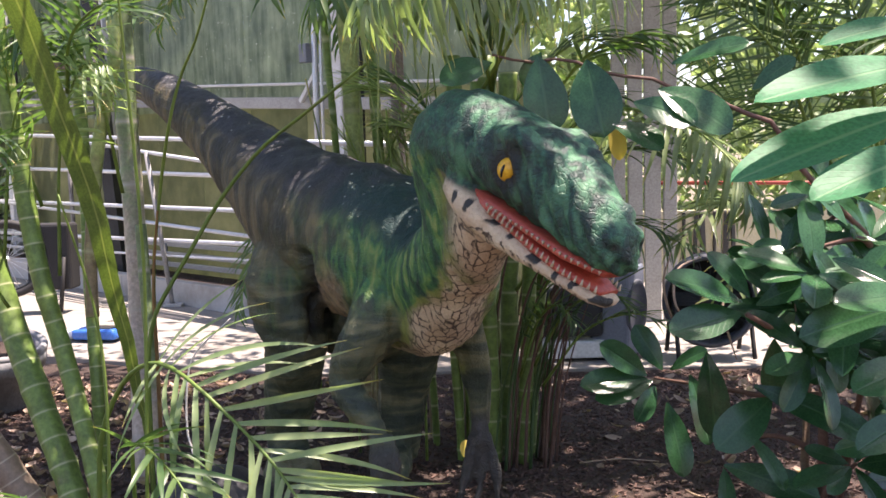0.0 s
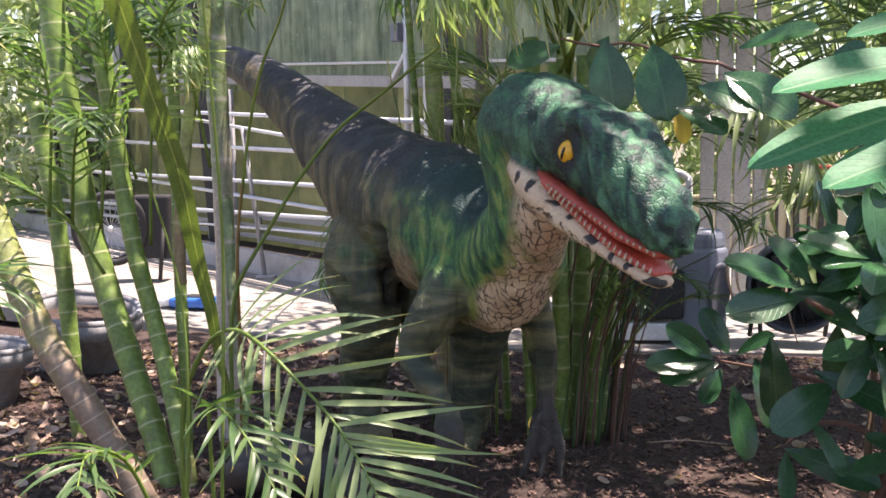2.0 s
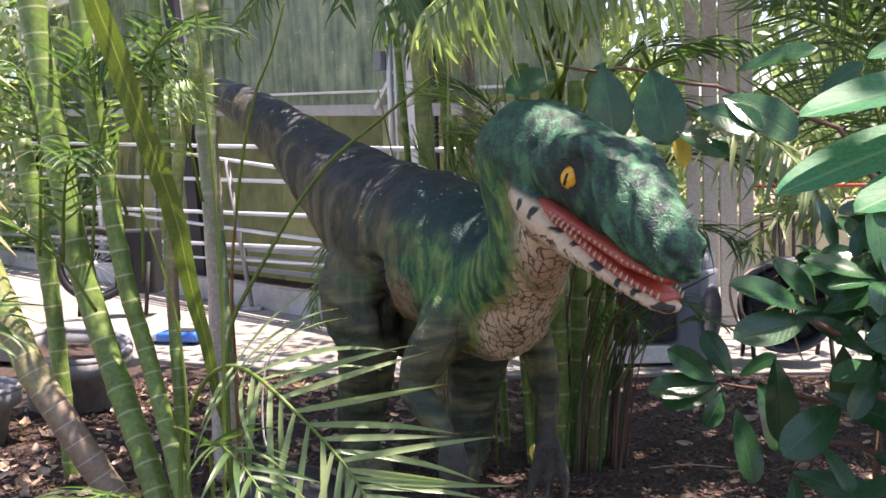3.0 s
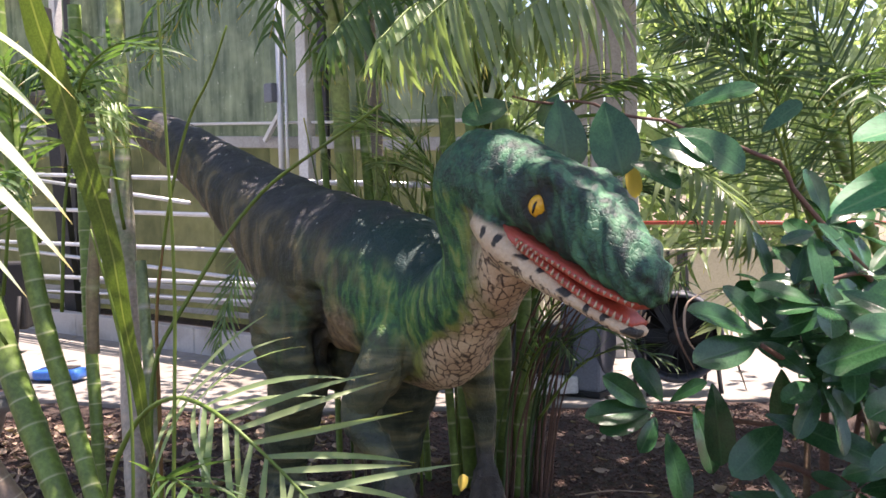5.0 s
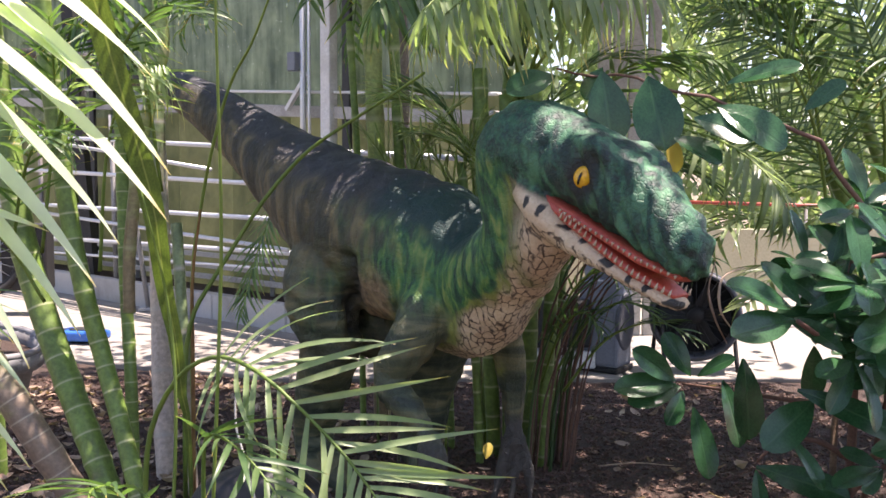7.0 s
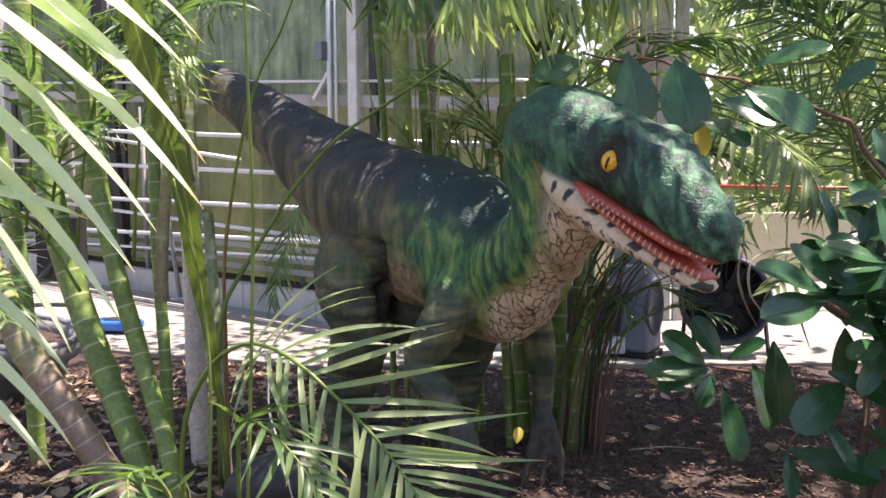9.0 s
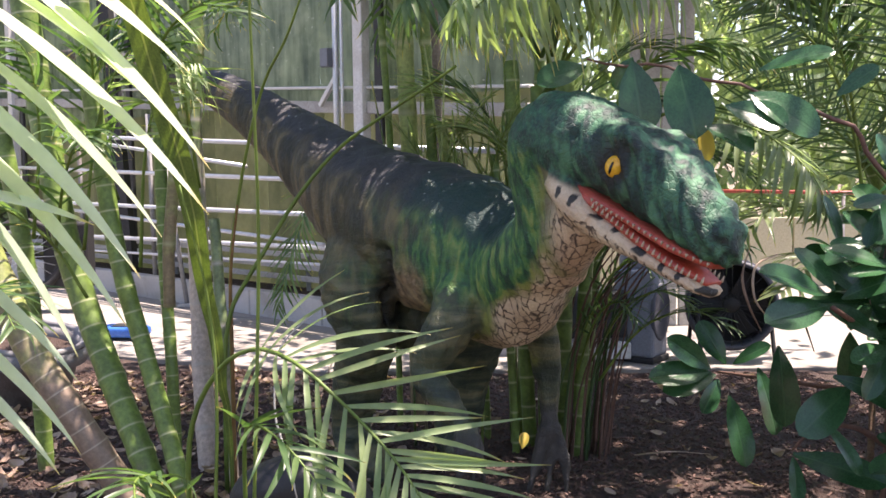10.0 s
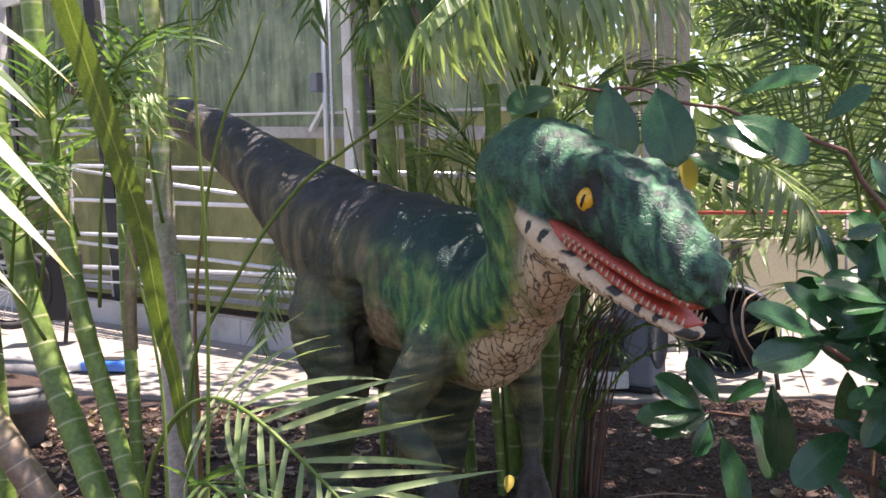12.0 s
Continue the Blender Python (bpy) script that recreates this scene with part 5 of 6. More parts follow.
shrub = thing("glossy_shrub", (1.38, 3.62, 0.0), "shrub with whorls of dark glossy oval leaves in the mulch", "shrub", "shrubs")
_sh = shrub.location
for pts, r in (
    ([(1.38, 3.62, -0.18), (1.37, 3.58, 0.25), (1.36, 3.55, 0.49), (1.30, 3.45, 0.68), (1.15, 3.30, 0.75), (0.96, 3.15, 0.86)], 0.014),
    ([(1.36, 3.55, 0.49), (1.22, 3.66, 0.46), (1.02, 3.95, 0.44), (0.87, 4.14, 0.43)], 0.009),
    ([(1.37, 3.58, 0.25), (1.24, 3.6, 0.32), (1.12, 3.66, 0.30), (1.04, 3.69, 0.21)], 0.009),
    ([(1.30, 3.45, 0.68), (1.34, 3.3, 0.85), (1.27, 3.15, 0.9)], 0.01),
    ([(1.42, 3.66, -0.18), (1.52, 3.6, 0.5), (1.5, 3.45, 1.0), (1.24, 3.32, 1.26), (1.13, 3.31, 1.39), (1.09, 3.30, 1.47), (0.97, 3.33, 1.52), (0.88, 3.35, 1.585), (0.80, 3.38, 1.585), (0.72, 3.40, 1.63), (0.56, 3.43, 1.655), (0.43, 3.45, 1.71), (0.30, 3.48, 1.705), (0.18, 3.50, 1.735)], 0.0075),
    ([(1.5, 3.45, 1.0), (1.38, 3.3, 1.08), (1.2, 3.28, 1.05)], 0.009),
    ([(1.34, 3.6, -0.18), (1.33, 3.5, 0.12), (1.42, 3.4, 0.28)], 0.012),
    ([(1.37, 3.58, 0.25), (1.5, 3.45, 0.3), (1.7, 3.4, 0.28), (1.66, 3.3, 0.08)], 0.009),
    ([(1.5, 3.45, 1.0), (1.6, 3.38, 0.8), (1.62, 3.32, 0.76)], 0.008),
    ([(1.52, 3.6, 0.5), (1.7, 3.6, 0.56), (1.85, 3.62, 0.62)], 0.009),
    ([(1.52, 3.6, 0.5), (1.56, 3.4, 0.44), (1.52, 3.27, 0.42)], 0.008),
    ([(1.36, 3.55, 0.49), (1.32, 3.5, 0.66), (1.20, 3.42, 0.83)], 0.008),
    ([(1.32, 3.5, 0.66), (1.40, 3.47, 0.74), (1.42, 3.45, 0.80)], 0.007),
    ([(1.32, 3.5, 0.66), (1.34, 3.6, 0.80), (1.34, 3.62, 0.91), (1.42, 3.7, 1.10)], 0.007),
    ([(1.34, 3.62, 0.91), (1.24, 3.58, 0.96), (1.16, 3.55, 0.99)], 0.006),
    ([(1.42, 3.7, 1.10), (1.54, 3.7, 1.2), (1.62, 3.7, 1.29)], 0.006),
):
    tube("branch", pts, [r * 1.6, r, r * 0.6], M_BRANCH, shrub, 7, 24, origin=_sh)
tube("stake", [(1.27, 3.52, -0.18), (1.36, 3.7, 0.55)], [0.016, 0.013], M_BARK, shrub, 8, origin=_sh)
for at, ax, n, sc in (
    ((1.27, 3.15, 0.90), (0.1, -0.5, 0.5), 7, 0.95), ((1.20, 3.40, 1.05), (-0.2, -0.3, 0.6), 7, 0.8), ((1.40, 3.38, 0.28), (0.2, -0.5, 0.4), 7, 1.0),
    ((1.40, 3.4, 0.66), (0.3, -0.5, 0.3), 7, 1.0), ((1.5, 3.5, 1.05), (0.3, -0.4, 0.5), 8, 1.0), ((1.30, 3.40, 1.25), (0.1, -0.3, 0.7), 6, 0.9), ((1.62, 3.4, 0.5), (0.3, -0.6, 0.3), 8, 1.0),
    ((1.7, 3.6, 0.15), (0.3, -0.6, 0.3), 8, 1.0), ((1.16, 3.12, 0.99), (0.1, -0.5, 0.6), 7, 1.0), ((1.18, 3.2, 0.72), (0.25, -0.6, 0.3), 7, 1.0), ((1.75, 3.5, 0.95), (0.3, -0.4, 0.5), 8, 1.0),
    ((1.62, 3.3, 0.78), (0.1, -0.6, 0.4), 9, 1.0), ((1.52, 3.25, 0.42), (0.1, -0.7, 0.3), 8, 1.0), ((1.72, 3.3, 0.30), (0.0, -0.6, 0.4), 8, 1.0), ((1.85, 3.6, 0.62), (0.1, -0.5, 0.5), 9, 1.05), ((1.66, 3.2, 0.06), (0.1, -0.5, 0.5), 8, 1.0), ((1.5, 3.3, 0.9), (0.0, -0.5, 0.5), 7, 0.9), ((1.52, 3.6, 0.72), (-0.1, -0.5, 0.4), 8, 1.0), ((1.42, 3.7, 1.12), (-0.1, -0.5, 0.5), 8, 1.0), ((1.62, 3.7, 1.3), (-0.1, -0.5, 0.5), 8, 1.0), ((1.20, 3.40, 0.84), (0.0, -0.6, 0.4), 8, 1.0), ((1.30, 3.34, 0.74), (-0.1, -0.6, 0.3), 8, 1.0), ((1.16, 3.55, 1.0), (0.0, -0.5, 0.5), 7, 0.9), ((1.34, 3.62, 0.92), (0.0, -0.6, 0.4), 8, 1.0), ((1.42, 3.45, 0.80), (0.0, -0.6, 0.4), 8, 1.0),
):
    rosette(shrub, at, ax, n, rng, 68, sc)
# single leaves: base, tip, breadth
for at, to, br in (
    ((0.95, 3.15, 0.90), (0.70, 3.05, 0.99), 1.00),
    ((0.97, 3.15, 0.91), (0.86, 3.20, 1.06), 0.95),
    ((0.99, 3.15, 0.89), (1.13, 3.05, 0.97), 1.00),
    ((0.94, 3.14, 0.87), (0.70, 3.00, 0.82), 1.00),
    ((0.839, 4.14, 0.441), (0.643, 4.086, 0.572), 1.00),
    ((0.839, 4.14, 0.43), (0.567, 4.031, 0.419), 1.00),
    ((0.861, 4.14, 0.419), (0.632, 4.031, 0.365), 1.00),
    ((0.872, 4.14, 0.398), (0.795, 4.031, 0.278), 1.00),
    ((0.904, 4.14, 0.463), (0.795, 4.194, 0.637), 1.00),
    ((0.937, 4.14, 0.463), (1.046, 4.031, 0.561), 0.90),
    ((0.952, 3.864, 0.504), (1.019, 3.808, 0.246), 1.05),
    ((0.974, 3.696, 0.627), (0.997, 3.64, 0.325), 1.05),
    ((0.928, 4.165, 0.317), (0.976, 4.046, 0.043), 0.95),
    ((1.09, 3.30, 0.55), (0.90, 3.20, 0.40), 1.15),
    ((1.03, 3.30, 0.59), (1.33, 3.10, 0.45), 0.90),
    ((1.13, 3.40, 0.73), (1.13, 3.40, 0.54), 1.10),
    ((1.035, 3.68, 0.193), (1.288, 3.45, 0.124), 1.00),
    ((1.035, 3.68, 0.181), (1.023, 3.565, 0.043), 0.90),
    ((1.05, 3.40, 0.39), (1.14, 3.30, 0.24), 0.80),
    ((1.41, 3.00, 0.91), (1.08, 2.90, 0.81), 1.15),
    ((1.41, 2.95, 0.94), (1.14, 2.85, 0.92), 1.00),
    ((1.21, 3.10, 1.04), (1.33, 3.00, 0.97), 0.90),
    ((1.46, 3.00, 0.73), (1.22, 2.90, 0.65), 1.10),
    ((1.42, 3.00, 0.56), (1.24, 2.90, 0.48), 1.00),
    ((1.30, 3.20, 1.13), (1.19, 3.20, 1.26), 0.80),
    ((1.17, 3.30, 1.17), (1.12, 3.25, 1.06), 0.80),
    ((1.21, 3.30, 1.23), (1.08, 3.25, 1.19), 0.70),
    ((0.33, 3.42, 1.72), (0.36, 3.38, 1.47), 1.30),
    ((0.49, 3.40, 1.70), (0.52, 3.30, 1.46), 1.43),
    ((0.63, 3.30, 1.55), (0.80, 3.20, 1.47), 1.23),
    ((0.71, 3.30, 1.59), (0.91, 3.20, 1.46), 1.30),
    ((0.56, 3.30, 1.48), (0.71, 3.25, 1.40), 1.43),
    ((1.02, 3.30, 1.58), (1.14, 3.25, 1.67), 0.90),
    ((0.78, 3.40, 1.68), (1.00, 3.30, 1.73), 0.78),
    ((0.18, 3.50, 1.71), (0.01, 3.45, 1.64), 1.30),
    ((0.35, 3.50, 1.74), (0.29, 3.50, 1.63), 1.17),
):
    d = Vector(to) - Vector(at)
    ln = d.length * 1.04
    me = mesh_of("leaf", *leaf_data(ln, min(0.40 * ln + 0.012, 0.12) * br, rng.uniform(0.06, 0.18), 0.2, 0.62))
    part("leaf", me, M_LEAF, shrub, m=aim(Vector(at) - _sh, d + Vector((0, 0, 0.1 * ln)), (rng.uniform(-0.25, 0.25), -0.7, 0.6), rng.uniform(-16, 16)))
# dry curled leaflets
for pts in (
    [(0.82, 3.6, 1.02), (0.78, 3.55, 0.92), (0.79, 3.5, 0.82), (0.84, 3.5, 0.72)],
    [(0.93, 3.6, 1.0), (0.83, 3.55, 0.96), (0.81, 3.5, 0.85), (0.87, 3.5, 0.76)],
    [(0.98, 3.5, 0.9), (0.97, 3.45, 0.80), (1.0, 3.4, 0.66)],
    [(1.2, 3.4, 0.85), (1.22, 3.4, 0.75), (1.27, 3.4, 0.68)],
):
    tube("dry_leaflet", pts, [0.002, 0.006, 0.002], M_LITTER, shrub, 5, 14, origin=_sh)

nearleaf = thing("near_shrub", (1.15, 1.75, 0.0), "large pale green oblong leaves on a near twig", "shrub", "shrubs")
_nl = nearleaf.location
tube("branch", [(1.2, 1.8, -0.2), (1.18, 1.78, 0.7), (1.02, 1.74, 1.25), (0.84, 1.68, 1.46), (0.80, 1.66, 1.6)], [0.016, 0.01, 0.006], M_BRANCH, nearleaf, 7, 24, origin=_nl)
for at, to, k, sc in (((0.80, 1.63, 1.46), (0.44, 1.50, 1.365), 0, 1.0), ((0.80, 1.62, 1.53), (0.50, 1.50, 1.485), 0, 0.9), ((0.78, 1.56, 1.39), (0.57, 1.46, 1.345), 1, 0.9), ((0.80, 1.68, 1.6), (0.66, 1.66, 1.58), 1, 0.6), ((0.86, 1.68, 1.5), (1.1, 1.5, 1.5), 1, 1.0)):
    part("leaf", BIG[k], None, nearleaf, m=aim(Vector(at) - _nl, Vector(to) - Vector(at), (-0.1, -0.6, 0.8)) @ Matrix.Scale(sc, 4))

# canes and fronds behind the figure
rear = thing("rear_palm", (0.3, 5.0, bed_z(0.3, 5.0)), "dense palm clump with many thin canes behind the figure", "palm", "palms")
_ro = rear.location
for x, y, r, lean, h in ((0.22, 4.95, 0.042, -0.02, 1.75), (0.31, 5.05, 0.045, 0.02, 1.8), (0.38, 4.92, 0.036, 0.05, 1.55), (0.14, 5.15, 0.04, -0.05, 1.9), (0.43, 5.1, 0.03, 0.09, 1.5), (0.05, 5.0, 0.022, -0.06, 1.4), (0.24, 5.2, 0.045, 0.0, 1.9), (-0.08, 5.3, 0.02, -0.05, 1.3)):
    z = bed_z(x, y)
    cane(rear, [(x - lean * 0.1, y, z - 0.1), (x, y, z + 0.2), (x + lean * 1.0, y + 0.05, 1.0), (x + lean * 1.6, y + 0.1, h)], r, M_CANE, 0.16)
for k in range(20):
    x, y = rng.uniform(0.24, 0.6), rng.uniform(4.75, 5.2)
    tube("dry_stem", [(x - 0.06, y, bed_z(x, y) - 0.05), (x, y, 0.25), (x + rng.uniform(0.02, 0.22), y - 0.05, 0.55 + rng.uniform(0, 0.5))], [0.008, 0.005, 0.002], rng.choice((M_BRANCH, M_BRANCH, M_PALMD)), rear, 5, 10, origin=_ro)
for i, (a, ln, z0, dz) in enumerate(((200, 1.5, 2.6, 0.45), (262, 1.35, 2.7, 0.5), (320, 1.5, 2.6, 0.5), (30, 1.4, 2.7, 0.5))):
    ca, sa = math.cos(radians(a)), math.sin(radians(a))
    b = np.array((0.2, 5.05, z0 - 0.7))
    frond(rear, [b, b + (0.4 * ln * ca, 0.4 * ln * sa, dz * 2.0), b + (0.75 * ln * ca, 0.75 * ln * sa, dz * 1.9), b + (1.08 * ln * ca, 1.08 * ln * sa, 0.3)], 24, 0.5, 0.03, M_PALM, 0.9, single=False, rng=rng, origin=_ro)
# unseen high fronds, added above the view to shade the figure's back
for pts in ([(0.25, 5.0, 1.9), (0.25, 4.8, 2.6), (0.1, 4.4, 2.78), (-0.2, 4.0, 2.66)], [(0.1, 5.0, 2.0), (-0.05, 4.8, 2.7), (-0.3, 4.6, 2.82), (-0.7, 4.4, 2.62)], [(0.25, 5.0, 1.9), (0.4, 4.7, 2.6), (0.42, 4.3, 2.8), (0.35, 3.9, 2.66)]):
    frond(rear, pts, 30, 0.46, 0.03, M_PALM, 0.7, single=False, rng=rng, origin=_ro)
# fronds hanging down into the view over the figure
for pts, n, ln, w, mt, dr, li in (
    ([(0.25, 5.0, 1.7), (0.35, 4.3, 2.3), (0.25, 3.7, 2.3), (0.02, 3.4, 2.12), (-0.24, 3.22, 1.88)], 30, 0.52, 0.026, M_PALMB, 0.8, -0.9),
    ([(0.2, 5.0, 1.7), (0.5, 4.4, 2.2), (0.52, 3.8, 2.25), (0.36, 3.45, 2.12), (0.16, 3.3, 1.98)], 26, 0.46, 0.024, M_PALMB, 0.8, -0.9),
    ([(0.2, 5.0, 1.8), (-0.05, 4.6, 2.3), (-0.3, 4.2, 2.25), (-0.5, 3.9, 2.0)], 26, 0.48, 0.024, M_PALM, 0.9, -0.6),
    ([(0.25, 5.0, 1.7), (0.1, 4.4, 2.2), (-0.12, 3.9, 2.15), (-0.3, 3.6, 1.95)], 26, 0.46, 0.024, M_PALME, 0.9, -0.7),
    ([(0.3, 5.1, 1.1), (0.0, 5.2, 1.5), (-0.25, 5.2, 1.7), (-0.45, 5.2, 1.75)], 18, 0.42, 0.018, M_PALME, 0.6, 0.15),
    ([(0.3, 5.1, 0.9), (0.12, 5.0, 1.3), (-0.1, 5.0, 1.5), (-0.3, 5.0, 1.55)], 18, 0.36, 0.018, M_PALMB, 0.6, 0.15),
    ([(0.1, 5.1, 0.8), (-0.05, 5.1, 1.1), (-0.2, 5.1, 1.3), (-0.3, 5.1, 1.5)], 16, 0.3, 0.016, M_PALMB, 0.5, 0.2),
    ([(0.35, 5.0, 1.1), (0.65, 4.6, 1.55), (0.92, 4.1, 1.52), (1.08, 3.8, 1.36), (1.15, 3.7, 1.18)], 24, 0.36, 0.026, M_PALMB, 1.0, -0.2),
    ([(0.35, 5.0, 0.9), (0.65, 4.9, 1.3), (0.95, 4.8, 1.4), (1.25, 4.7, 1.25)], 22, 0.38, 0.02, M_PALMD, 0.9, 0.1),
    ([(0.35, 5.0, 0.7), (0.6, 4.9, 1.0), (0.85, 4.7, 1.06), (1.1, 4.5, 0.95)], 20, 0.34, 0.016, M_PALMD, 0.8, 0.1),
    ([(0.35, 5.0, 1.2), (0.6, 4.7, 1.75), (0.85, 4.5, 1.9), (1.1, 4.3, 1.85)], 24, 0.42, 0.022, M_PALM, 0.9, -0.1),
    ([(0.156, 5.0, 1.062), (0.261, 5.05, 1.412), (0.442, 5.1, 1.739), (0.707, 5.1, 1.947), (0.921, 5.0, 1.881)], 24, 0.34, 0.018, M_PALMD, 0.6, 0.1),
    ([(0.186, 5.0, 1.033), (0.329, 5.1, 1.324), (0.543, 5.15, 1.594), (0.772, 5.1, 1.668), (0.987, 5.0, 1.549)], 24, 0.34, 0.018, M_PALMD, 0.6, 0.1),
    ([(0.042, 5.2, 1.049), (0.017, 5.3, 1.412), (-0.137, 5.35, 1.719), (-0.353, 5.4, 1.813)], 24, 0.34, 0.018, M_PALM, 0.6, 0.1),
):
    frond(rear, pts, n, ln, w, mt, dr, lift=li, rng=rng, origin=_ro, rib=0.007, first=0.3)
# slender green and brown stems that fan out from the clump, toned dark for its shade
for k in range(18):
    x, y = rng.uniform(0.18, 0.5), rng.uniform(4.7, 5.2)
    fan_ = rng.uniform(0.05, 0.55)
    h = rng.uniform(0.7, 1.35)
    tube("stem", [(x, y, bed_z(x, y) - 0.05), (x + fan_ * 0.12, y - 0.02, h * 0.35), (x + fan_ * 0.45, y - 0.1, h * 0.75), (x + fan_, y - 0.25, h)], [0.009, 0.006, 0.003], rng.choice((M_PALMD, M_BRANCH, M_PALMD, M_BRANCH)), rear, 6, 14, origin=_ro)
for x, ln, z0 in ((0.42, 0.42, 0.35), (0.38, 0.3, 0.5), (0.46, 0.55, 0.25), (0.35, 0.22, 0.3)):
    frond(rear, [(x, 4.8, z0), (x + ln * 0.35, 4.7, z0 + 0.28), (x + ln * 0.75, 4.6, z0 + 0.38), (x + ln * 1.1, 4.5, z0 + 0.3)], 16, 0.2, 0.012, M_PALMD, 0.6, rng=rng, origin=_ro, rib=0.005, first=0.2)
# thin upright yellow-green stalks with small leaflets behind the figure
for k in range(15):
    x, y = rng.uniform(-0.50, 0.12), rng.uniform(4.9, 5.5)
    ln = rng.uniform(-0.28, 0.22)
    tube("stalk", [(x, y, bed_z(x, y) - 0.05), (x + ln * 0.1, y, 0.6), (x + ln * 0.5, y - 0.05, 1.2), (x + ln, y - 0.1, 1.55 + rng.uniform(0, 0.5))], [0.008, 0.006, 0.004], rng.choice((M_REED, M_CANEY, M_REED, M_PALMB)), rear, 6, 14, origin=_ro)
for x, z0, ln in ((-0.28, 0.9, -0.16), (-0.12, 1.0, 0.12), (-0.40, 1.05, 0.2), (0.02, 0.9, -0.18)):
    frond(rear, [(x, 5.15, z0), (x + ln * 0.4, 5.1, z0 + 0.25), (x + ln, 5.05, z0 + 0.5), (x + ln * 1.7, 5.0, z0 + 0.66)], 16, 0.2, 0.012, M_PALMB, 0.4, rng=rng, origin=_ro, rib=0.005, first=0.2)

side = thing("side_palm", (2.6, 5.5, bed_z(2.6, 5.5)), "backlit palm with dense feathery fronds beside the shrub", "palm", "palms")
_sp = side.location
cane(side, [(2.55, 5.5, -0.4), (2.42, 5.42, 0.6), (1.97, 5.2, 1.4)], 0.034, M_CANE, 0.14)
cane(side, [(2.75, 5.6, -0.4), (2.65, 5.5, 0.7), (2.2, 5.3, 1.7)], 0.032, M_CANE, 0.14)
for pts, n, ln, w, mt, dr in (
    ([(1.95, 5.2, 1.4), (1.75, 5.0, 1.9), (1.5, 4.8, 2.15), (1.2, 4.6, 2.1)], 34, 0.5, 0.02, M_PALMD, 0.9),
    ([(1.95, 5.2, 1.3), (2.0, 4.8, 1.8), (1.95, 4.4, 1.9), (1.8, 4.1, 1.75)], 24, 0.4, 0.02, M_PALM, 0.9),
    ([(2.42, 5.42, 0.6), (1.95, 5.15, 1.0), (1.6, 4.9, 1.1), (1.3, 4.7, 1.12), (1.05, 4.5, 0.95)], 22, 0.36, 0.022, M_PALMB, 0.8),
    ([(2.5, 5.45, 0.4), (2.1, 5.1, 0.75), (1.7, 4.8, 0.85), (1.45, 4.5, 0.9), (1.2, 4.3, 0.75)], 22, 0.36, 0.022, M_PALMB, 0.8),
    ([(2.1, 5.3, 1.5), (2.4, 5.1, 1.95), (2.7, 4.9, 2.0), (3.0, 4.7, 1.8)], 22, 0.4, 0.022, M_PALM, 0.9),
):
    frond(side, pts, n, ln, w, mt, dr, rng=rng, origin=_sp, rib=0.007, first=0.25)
# evenly combed fronds; their backlit darkness is put into the leaflet colour
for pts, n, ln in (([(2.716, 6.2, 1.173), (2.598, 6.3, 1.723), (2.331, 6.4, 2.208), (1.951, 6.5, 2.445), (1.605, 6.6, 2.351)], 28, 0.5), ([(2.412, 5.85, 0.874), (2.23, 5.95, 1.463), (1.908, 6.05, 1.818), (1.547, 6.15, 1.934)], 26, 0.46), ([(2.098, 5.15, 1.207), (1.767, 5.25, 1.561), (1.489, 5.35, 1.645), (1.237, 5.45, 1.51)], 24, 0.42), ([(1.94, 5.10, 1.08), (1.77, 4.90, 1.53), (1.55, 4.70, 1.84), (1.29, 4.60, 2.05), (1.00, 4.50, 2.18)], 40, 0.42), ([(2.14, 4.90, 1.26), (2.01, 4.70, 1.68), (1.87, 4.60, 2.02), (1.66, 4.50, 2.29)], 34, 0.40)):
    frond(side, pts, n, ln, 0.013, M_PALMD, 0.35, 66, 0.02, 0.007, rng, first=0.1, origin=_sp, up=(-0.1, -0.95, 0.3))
for i, (a, ln, z0) in enumerate(((10, 1.6, 2.9), (80, 1.6, 2.9))):
    ca, sa = math.cos(radians(a)), math.sin(radians(a))
    b = np.array((2.15, 5.3, z0 - 0.9))
    frond(side, [b, b + (0.4 * ln * ca, 0.4 * ln * sa, 0.9), b + (0.8 * ln * ca, 0.8 * ln * sa, 0.9), b + (1.15 * ln * ca, 1.15 * ln * sa, 0.35)], 24, 0.46, 0.03, M_PALM, 0.9, single=False, rng=rng, origin=_sp)

# pale canes behind the tail, small fern at the wall
tail_canes = thing("pale_cane_palm", (-0.47, 5.7, bed_z(-0.47, 5.7)), "palm with pale sunlit canes behind the figure", "palm", "palms")
for x, r, mt, h in ((-0.49, 0.05, M_CANEY, 2.6), (-0.36, 0.03, M_CANE, 2.4), (-0.27, 0.034, M_CANEY, 1.6), (-0.6, 0.02, M_CANE, 2.2)):
    cane(tail_canes, [(x + 0.03, 5.7, -0.35), (x + 0.02, 5.7, 0.4), (x, 5.68, 1.3), (x - 0.05, 5.65, h)], r, mt, 0.4)
for a, ln in ((170, 1.1), (215, 1.0), (250, 0.9), (300, 0.9), (20, 1.0), (100, 1.1)):
    ca, sa = math.cos(radians(a)), math.sin(radians(a))
    b = np.array((-0.47, 5.7, 2.25))
    frond(tail_canes, [b, b + (0.4 * ln * ca, 0.4 * ln * sa, 0.4), b + (0.8 * ln * ca, 0.8 * ln * sa, 0.35), b + (1.1 * ln * ca, 1.1 * ln * sa, -0.1)], 20, 0.42, 0.024, M_PALM, 0.9, single=False, rng=rng, origin=tail_canes.location)
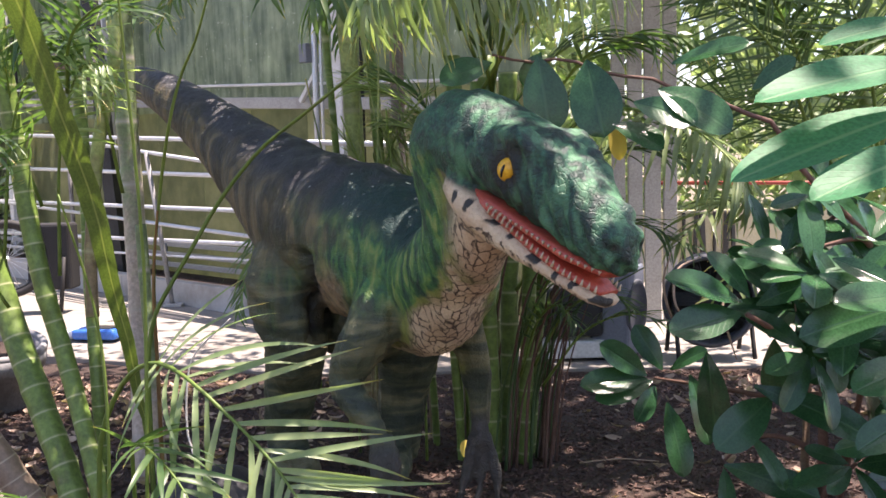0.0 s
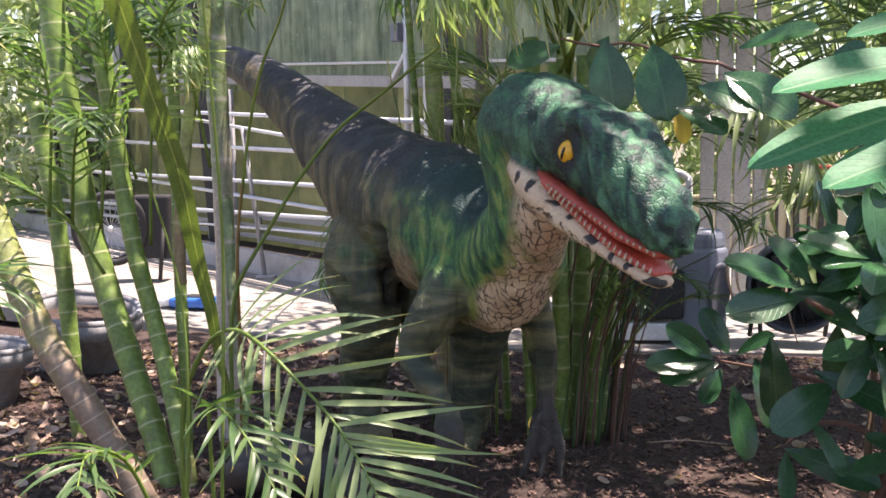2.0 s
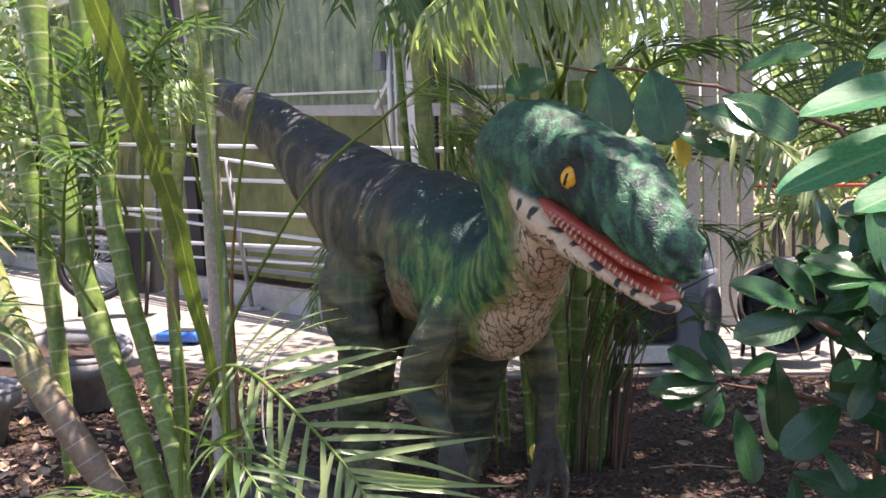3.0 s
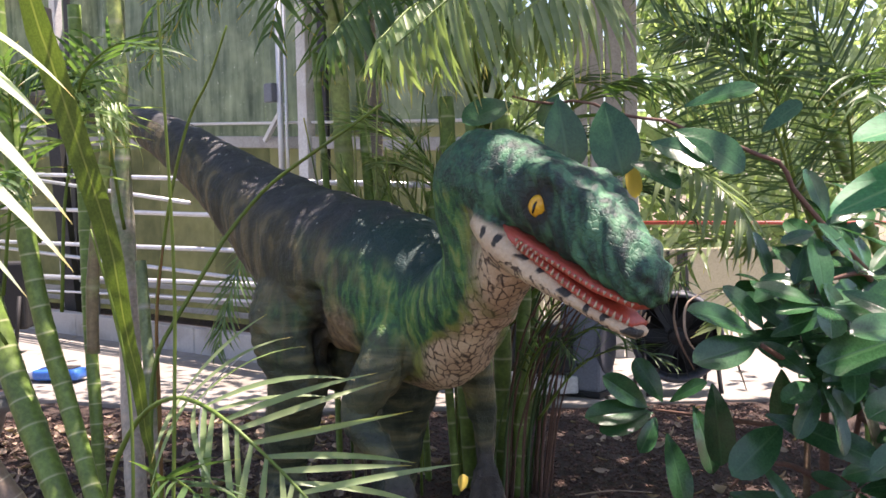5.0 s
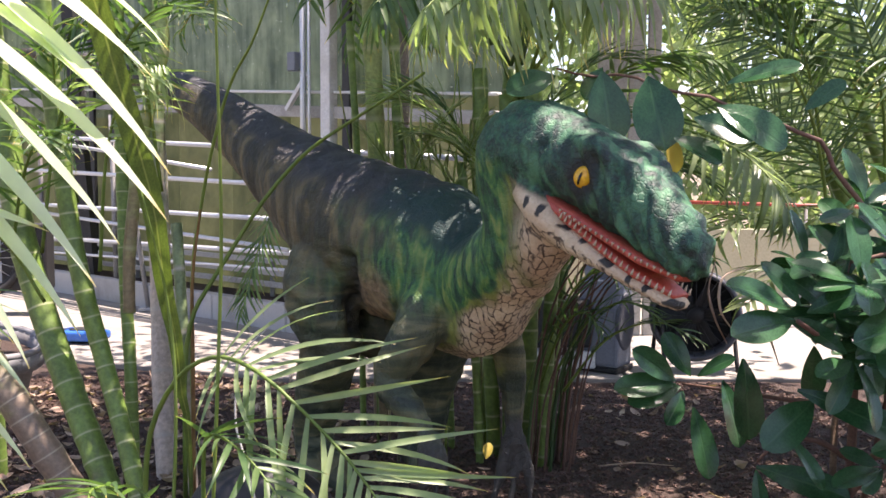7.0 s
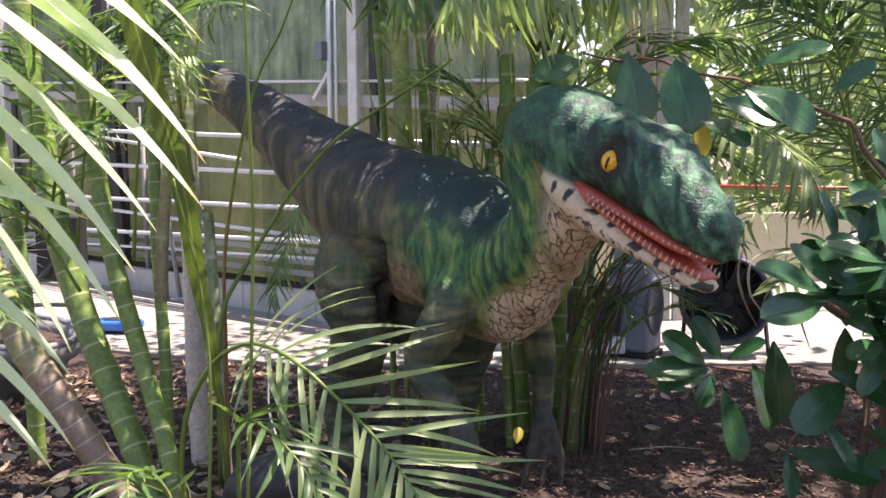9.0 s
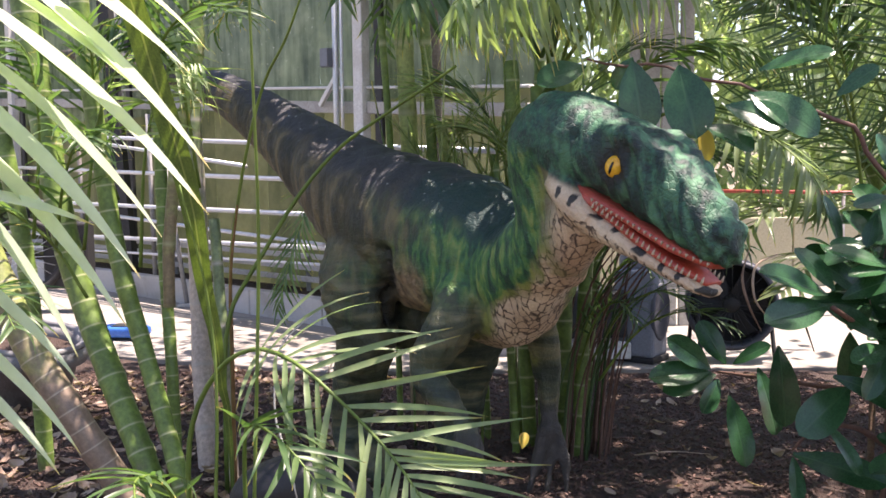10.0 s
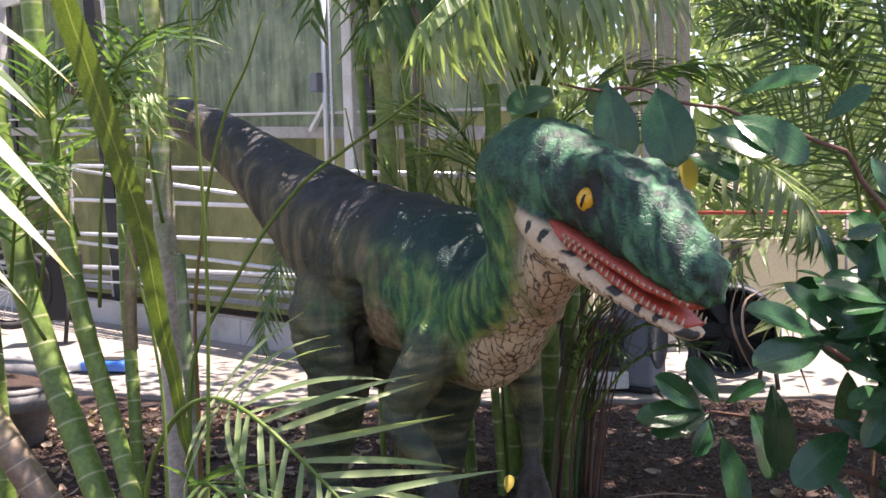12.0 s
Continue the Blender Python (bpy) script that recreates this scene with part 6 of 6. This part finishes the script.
fern = thing("small_palm", (-0.95, 7.25, bed_z(-0.95, 7.25)), "small palm with one drooping dark frond beside the pavement", "palm", "palms")
frond(fern, [(-0.95, 7.25, -0.35), (-1.0, 7.2, 0.5), (-1.166, 7.15, 1.167), (-1.295, 7.05, 0.947), (-1.391, 6.95, 0.63), (-1.457, 6.85, 0.319)], 28, 0.36, 0.018, M_PALM, 0.5, 50, 0.05, rng=rng, origin=fern.location, first=0.42)



# ---- trees and hedge ----
def leaf_cloud(name, n, sampler, size, mat, seed):
    """Many small pointed leaves, joined."""
    r = np.random.RandomState(seed)
    pos = sampler(r, n)
    d = r.normal(size=(n, 3))
    d[:, 2] -= 0.5
    d /= np.linalg.norm(d, axis=1)[:, None]
    e = np.cross(d, r.normal(size=(n, 3)))
    e /= np.linalg.norm(e, axis=1)[:, None]
    ln = size * r.uniform(0.6, 1.3, (n, 1))
    a, b, c, f = pos, pos + d * ln * 0.5 + e * ln * 0.22, pos + d * ln, pos + d * ln * 0.5 - e * ln * 0.22
    verts = np.stack([a, b, c, f], 1).reshape(-1, 3)
    return mesh_of(name, verts, [(4 * i, 4 * i + 1, 4 * i + 2, 4 * i + 3) for i in range(n)], None, False)


def hedge_places(r, n):
    x = r.uniform(-12, 12, n)
    y = 17.5 + r.uniform(-1.6, 1.8, n) - 0.12 * x
    z = -0.5 + 7.5 * r.uniform(0, 1, n) ** 0.9
    keep = np.array([noise.noise((a * 0.9, b * 0.9, c * 0.9)) for a, b, c in zip(x, y, z)]) > -0.02
    return np.stack([x, y, z], 1)[keep]


hp = hedge_places(np.random.RandomState(3), 52000)
hedge = part("hedge", leaf_cloud("hedge", len(hp), lambda r, n: hp, 0.28, M_HEDGE, 3), M_HEDGE)
tagged(hedge, "tall sunlit green foliage beyond the greenhouse", "hedge", kind="stuff")

fp = np.stack([np.random.RandomState(8).uniform(-22, 22, 10000), np.random.RandomState(9).uniform(20, 23, 10000), np.random.RandomState(10).uniform(-0.6, 11, 10000)], 1)
woods = part("far_trees", leaf_cloud("far_trees", len(fp), lambda r, n: fp, 0.75, M_HEDGE, 4), M_HEDGE)
tagged(woods, "dense sunlit trees in the distance", "trees", kind="stuff")


def tree(at, h, spread, n, seed, size=0.22, clumps=26, girth=0.2):
    r = np.random.RandomState(seed)
    t = thing("tree", at, "added tree whose loose leafy crown, out of view, shades the garden", "tree", "trees")
    tube("trunk", [(0, 0, -0.3), (0.1, 0.05, h * 0.35), (0.0, 0.1, h * 0.62), (0.1, 0.0, h * 0.9)], [girth, girth * 0.75, girth * 0.55, girth * 0.25], M_TREEBARK, t, 12, 20)
    cs = []
    for k in range(clumps):
        w, q = r.uniform(0, 2 * math.pi), math.sqrt(r.uniform(0.02, 1))
        cs.append((spread * q * math.cos(w), spread * q * math.sin(w), h * (0.72 + 0.34 * r.uniform() - 0.12 * q)))
    for c in cs[:9]:
        tube("limb", [(0.03, 0.08, h * 0.5), (c[0] * 0.45, c[1] * 0.45, h * 0.66), c], [min(0.07, girth * 0.5), min(0.045, girth * 0.4), 0.015], M_TREEBARK, t, 7, 12)

    def places(r, n):
        i = r.randint(0, clumps, n)
        return np.array(cs)[i] + r.normal(size=(n, 3)) * (0.62, 0.62, 0.3)

    part("crown", leaf_cloud("crown", n, places, size, M_CROWN, seed + 1), M_CROWN, t)
    return t


# trees added to shade the figure and dapple the ground; crowns stay unseen
tree((-0.42, 7.3, -0.35), 6.5, 3.2, 2800, 13, 0.22, 26, 0.07)
tree((3.0, 5.3, -0.2), 6.2, 3.2, 8200, 15, 0.24, 34)


# ---- litter on the bed ----
def scatter(name, n, make, mat, area, seed, label, cat):
    r = random.Random(seed)
    V, Fc = [], []
    for _ in range(n):
        x, y = r.uniform(area[0], area[1]), area[2] + (area[3] - area[2]) * r.random()
        if y > edge_y(x) - 0.05:
            continue
        v, f = make(r)
        m = Matrix.Translation((x, y, bed_z(x, y) + 0.008)) @ pose(0, 0, 0, r.uniform(-28, 28), r.uniform(-28, 28), r.uniform(0, 360))
        b = len(V)
        V += [tuple(m @ Vector(c)) for c in v]
        Fc += [tuple(b + i for i in q) for q in f]
    return tagged(part(name, mesh_of(name, V, Fc, None, False), mat), label, cat, kind="stuff")


def chip(r):
    a, b, c = r.uniform(0.004, 0.017), r.uniform(0.003, 0.007), r.uniform(0.002, 0.005)
    v = [(-a, -b, -c), (a, -b * 0.6, -c), (a * 0.8, b, -c), (-a * 0.9, b * 0.8, -c), (-a, -b, c), (a, -b * 0.6, c), (a * 0.8, b, c), (-a * 0.9, b * 0.8, c)]
    return v, [(0, 3, 2, 1), (4, 5, 6, 7), (0, 1, 5, 4), (1, 2, 6, 5), (2, 3, 7, 6), (3, 0, 4, 7)]


def dead_leaf(r):
    ln, w, cu = r.uniform(0.025, 0.11), r.uniform(0.010, 0.038), r.uniform(0.1, 0.9)
    v = []
    for i in range(5):
        u = i / 4
        ww = w * math.sin(math.pi * (0.08 + 0.84 * u))
        for s in (-1, 0, 1):
            v.append((ln * (u - 0.5), s * ww, cu * ln * (u - 0.5) ** 2 * 2 + abs(s) * ww * cu + 0.004))
    return v, [(i * 3 + k, i * 3 + k + 1, i * 3 + k + 4, i * 3 + k + 3) for i in range(4) for k in (0, 1)]


scatter("wood_chips", 26000, chip, M_CHIP, (-3.6, 2.6, 3.0, 8.0), 5, "loose bark chips covering the bed", "bark chips")
# extra pale leaves stand for sun patches on the left of the bed
scatter("pale_leaf_litter", 800, dead_leaf, M_LITTER, (-3.6, -0.7, 3.4, 7.6), 16, "pale dry leaves, many added to stand for sun patches on the bed", "dry leaves")
scatter("leaf_litter", 380, dead_leaf, M_LITTER, (-3.8, 2.6, 3.1, 8.0), 6, "dry curled brown leaves on the mulch", "dry leaves")

M_YELLOW = foliage("yellow_leaf", (0.5, 0.36, 0.05), (0.62, 0.48, 0.09), 0.5, 0.25)
fallen = part("fallen_leaf", mesh_of("fallen_leaf", *leaf_data(0.085, 0.05, 0.2, 0.3)), M_YELLOW)
fallen.matrix_basis = aim((0.06, 4.72, -0.075), (0.15, 0.2, 0.6), (0, -1, 0.2))
tagged(fallen, "yellow fallen leaf standing against a cane", "leaf")
hung = part("leaf", mesh_of("leaf", *leaf_data(0.14, 0.06, 0.2, 0.3)), M_YELLOW, shrub, "yellowed leaf", m=aim(Vector((0.58, 3.42, 1.50)) - _sh, (0.05, -0.1, -0.3), (0, -1, 0.3)))
twig = tube("twig", [(0.625, 4.716, -0.115), (0.82, 4.7299999999999995, -0.105), (1.014, 4.723, -0.12)], [0.004, 0.0035, 0.002], M_LITTER, None, 6, 10)
tagged(twig, "thin pale twig lying on the mulch", "twig")
tube("side_shoot", [(0.76, 4.72, -0.108), (0.74, 4.77, -0.085)], [0.003, 0.0015], M_LITTER, twig, 5, 6)
